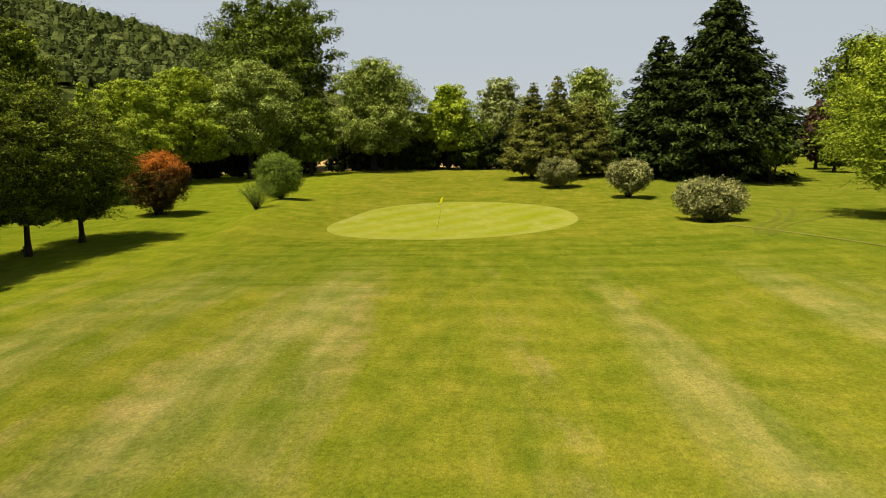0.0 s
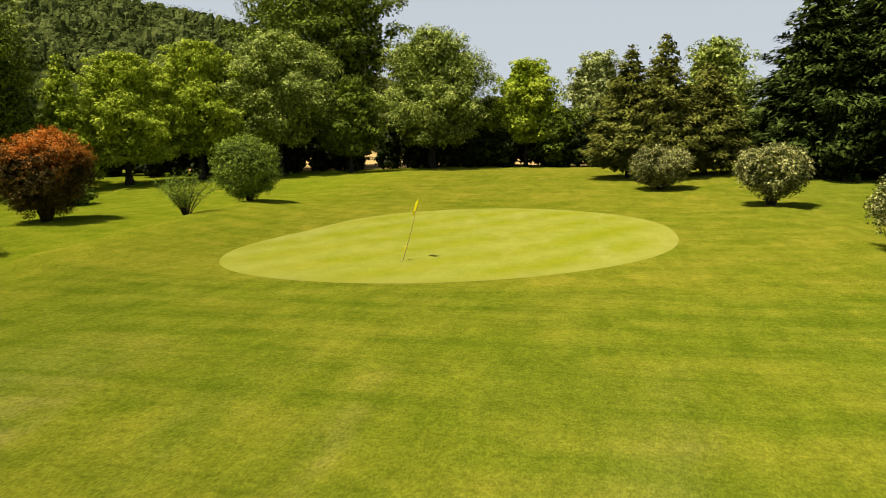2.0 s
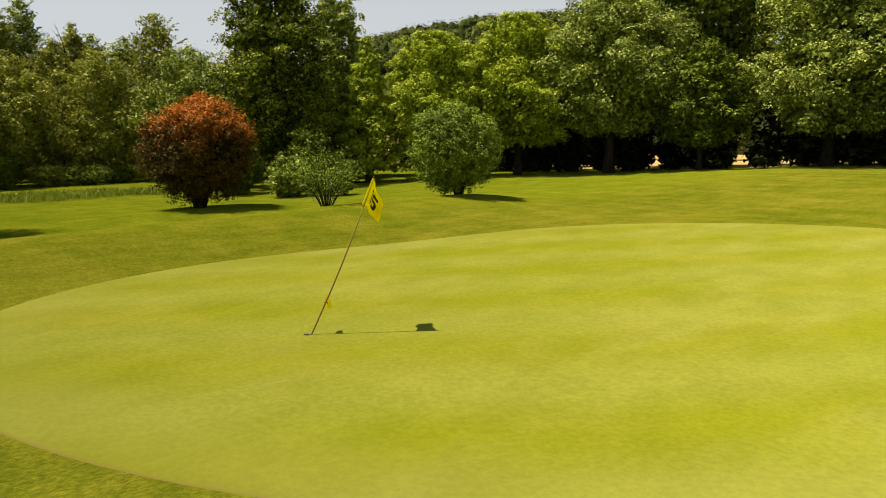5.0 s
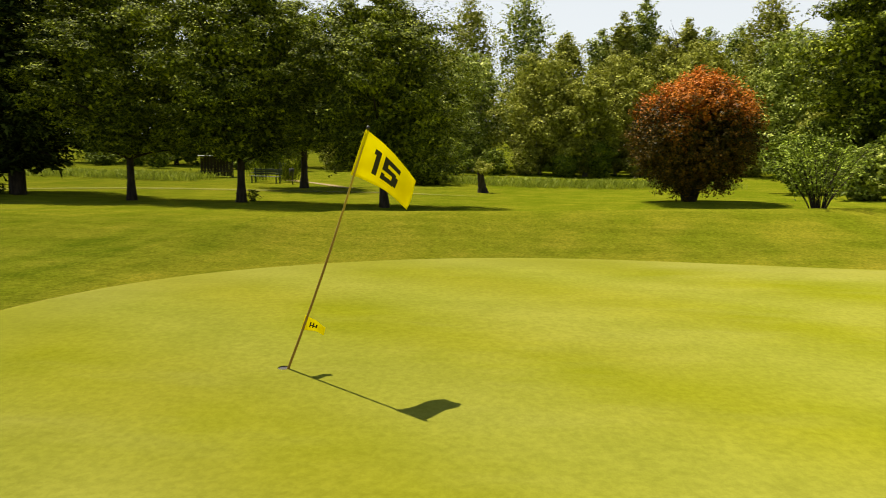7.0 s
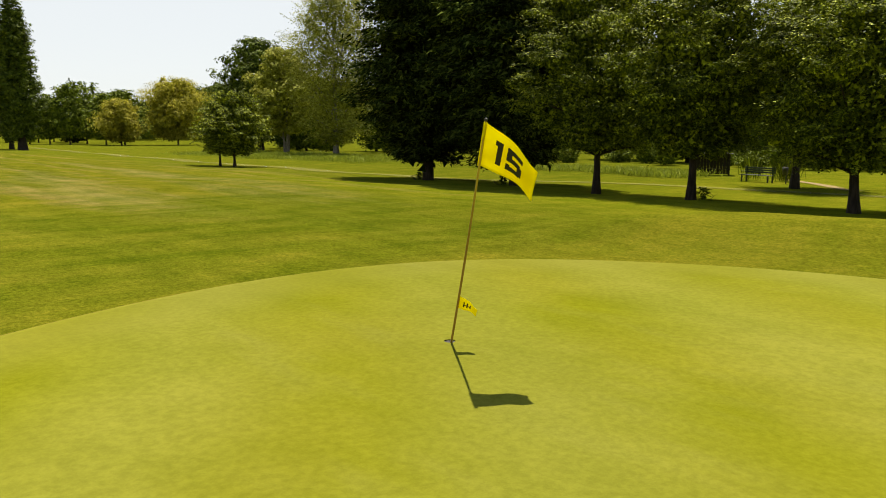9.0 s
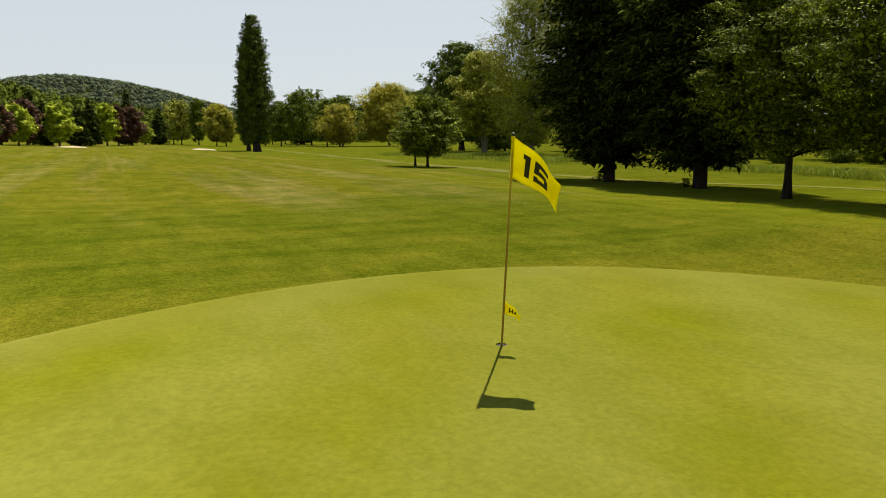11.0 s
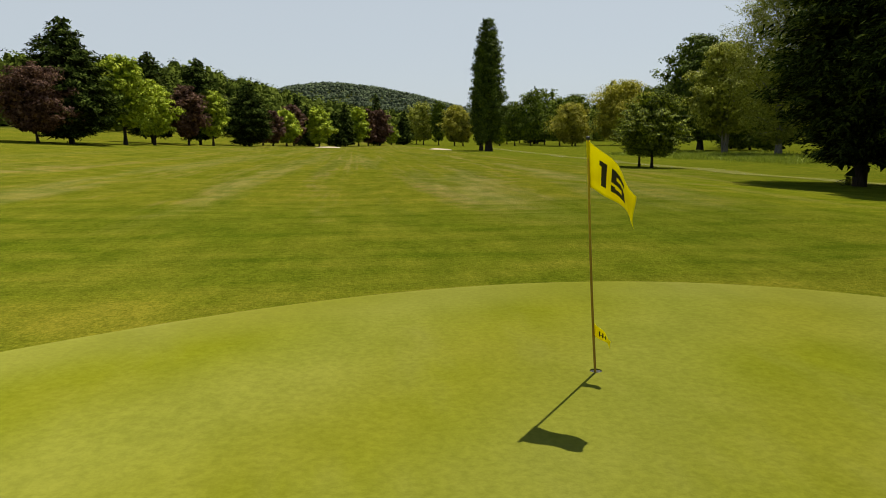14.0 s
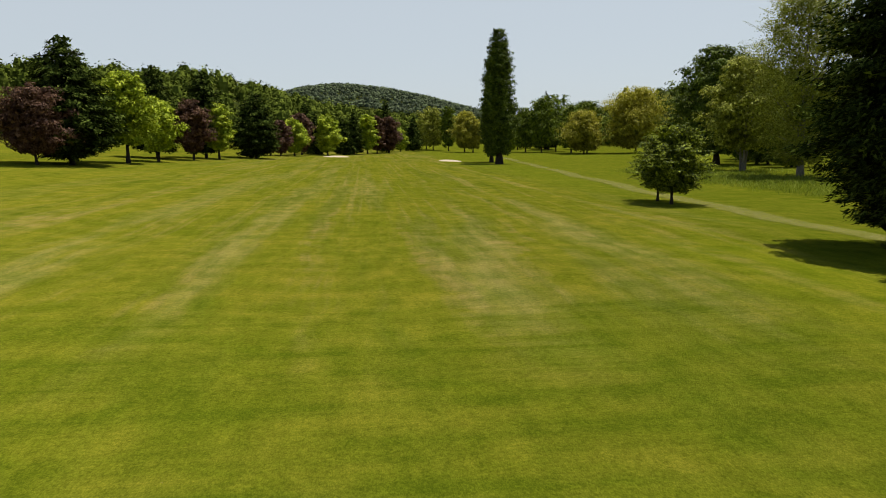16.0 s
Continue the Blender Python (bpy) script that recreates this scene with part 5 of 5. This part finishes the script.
def build_flag():
    base = Vector((HOLE[0], HOLE[1], height(*HOLE) - 0.09))
    axis = (POLE_TOP - base).normalized()
    long = (POLE_TOP - base).length
    root = thing("golf_flag", base.x, base.y, base.z, "yellow number 15 flag on a thin leaning pole", "golf flag")
    n = Nodes("painted_pole")
    p = n.add("ShaderNodeTexCoord", 3)
    up = n.add("ShaderNodeSeparateXYZ", 2, None, i0=p)
    f = n.noise(30.0, 3.0, p)
    pole_mat = n.done(n.mix(n.step(n.maths("ADD", up, n.maths("MULTIPLY", f, 0.3)), 1.2, 2.0), (0.20, 0.115, 0.03), (0.36, 0.26, 0.04)), 0.45, 0.5)
    t = np.linspace(0, 1, 12)
    bend = np.array([0.02, 0.03, 0.0])
    pts = np.outer(t * long, np.array(axis)) + np.outer(np.sin(t * np.pi), bend)
    v, fc = tube(pts, 0.0115 - 0.003 * t, 12)
    part("pole", mesh_of("pole", v, fc), pole_mat, root)
    bm = bmesh.new()
    bmesh.ops.create_uvsphere(bm, u_segments=12, v_segments=8, radius=0.016)
    bmesh.ops.translate(bm, verts=bm.verts, vec=axis * (long + 0.008))
    part_bm("finial", bm, plain_mat("dark_cap", (0.02, 0.02, 0.02), 0.4), root, "small dark cap")
    cloth = Nodes("yellow_cloth")
    q = cloth.add("ShaderNodeTexCoord", 3)
    weave = cloth.noise(220.0, 2.0, q)
    col = cloth.mix(cloth.step(cloth.noise(5.0, 3.0, q), 0.3, 0.7), (0.72, 0.64, 0.006), (0.82, 0.76, 0.010))
    cloth.done(col, 0.75, 0.15, weave, 0.001, 0.3)
    tr = cloth.add("ShaderNodeBsdfTranslucent", 0, None, Color=col)
    cloth.put(cloth.out.inputs[0], cloth.add("ShaderNodeMixShader", 0, None, i0=0.5, i1=cloth.bsdf.outputs[0], i2=tr))
    ink = plain_mat("black_print", (0.012, 0.011, 0.010), 0.7)
    fly = Vector((-0.60, 0.80, -0.60)).normalized()
    side = fly.cross(axis).normalized()

    def on_flag(u, w, off, hoist, length, top, droop, wave):
        """A point of the cloth: u along the fly and w up the hoist, both 0 to 1, off the surface."""
        out = fly * (u * length * 0.97) + Vector((0, 0, -1)) * (droop * u * u)
        ripple = wave * u * math.sin(u * 7.5 + w * 1.3) + 0.25 * wave * u * math.sin(w * 5)
        return axis * (top - hoist * (1 - w) * (1 - 0.34 * u)) + out + side * (ripple + off)

    def cloth_mesh(hoist, length, top, droop, wave, taper=0.0):
        nu, nw = 26, 14
        v = [on_flag(i / (nu - 1), 0.5 + (j / (nw - 1) - 0.5) * (1 - taper * i / (nu - 1)), 0, hoist, length, top, droop, wave) for i in range(nu) for j in range(nw)]
        me = mesh_of("flag", [tuple(a) for a in v], sheet(nu, nw))
        return me
    big = (0.37, 0.50, long - 0.012, 0.13, 0.045)
    flag = part("flag", cloth_mesh(*big), cloth.mat, root, "wind-blown yellow cloth with black digits")
    mod = flag.modifiers.new("thickness", "SOLIDIFY")
    mod.thickness, mod.offset = 0.0015, 0
    v, fc = tube(np.array([np.array(axis) * (long - 0.012 - 0.37 * k) for k in np.linspace(0, 1, 5)]), np.full(5, 0.0145), 12)
    part("sleeve", mesh_of("sleeve", v, fc), cloth.mat, root)

    def strokes(rects, place, name, label, owner):
        bm = bmesh.new()
        for u0, w0, u1, w1 in rects:
            grid = [[bm.verts.new(on_flag(u0 + (u1 - u0) * i / 8, w0 + (w1 - w0) * j / 3, place[5], *place[:5])) for j in range(4)] for i in range(9)]
            for i in range(8):
                for j in range(3):
                    bm.faces.new((grid[i][j], grid[i + 1][j], grid[i + 1][j + 1], grid[i][j + 1]))
        part_bm(name, bm, ink, owner, label)
    for off in (0.003,):
        one = ((0.28, 0.22, 0.37, 0.78), (0.24, 0.66, 0.30, 0.78))
        five = ((0.45, 0.66, 0.74, 0.78), (0.45, 0.45, 0.54, 0.70), (0.45, 0.45, 0.70, 0.57), (0.65, 0.25, 0.74, 0.52), (0.45, 0.22, 0.70, 0.34), (0.45, 0.26, 0.52, 0.38))
        strokes(one, (*big, off), "digit_one", "black printed digit 1", flag)
        strokes(five, (*big, off + 0.0006), "digit_five", "black printed digit 5", flag)
    small = (0.14, 0.21, 0.66, 0.01, 0.02)
    pennant = part("pennant", cloth_mesh(*small, taper=0.25), cloth.mat, root, "small yellow pennant low on the pole")
    mod = pennant.modifiers.new("thickness", "SOLIDIFY")
    mod.thickness, mod.offset = 0.0012, 0
    strokes(((0.3, 0.3, 0.36, 0.7), (0.45, 0.3, 0.51, 0.7), (0.6, 0.35, 0.66, 0.65), (0.3, 0.42, 0.66, 0.5)), (*small, 0.002), "print", "faded dark printed bars", pennant)
    # the cup
    cup = thing("golf_hole", HOLE[0], HOLE[1], height(*HOLE), "round cup with a pale liner sunk in the green", "golf hole")
    a = np.linspace(0, 2 * np.pi, 33)
    rows = ((0.0535, 0.006), (0.0535, -0.1), (0.001, -0.105))
    v = np.stack([np.stack([r * np.cos(a), r * np.sin(a), np.full(33, z)], -1) for r, z in rows], 0).reshape(-1, 3)
    part("liner", mesh_of("liner", v, sheet(3, 33)), plain_mat("pale_plastic", (0.55, 0.55, 0.52), 0.5), cup)


build_flag()
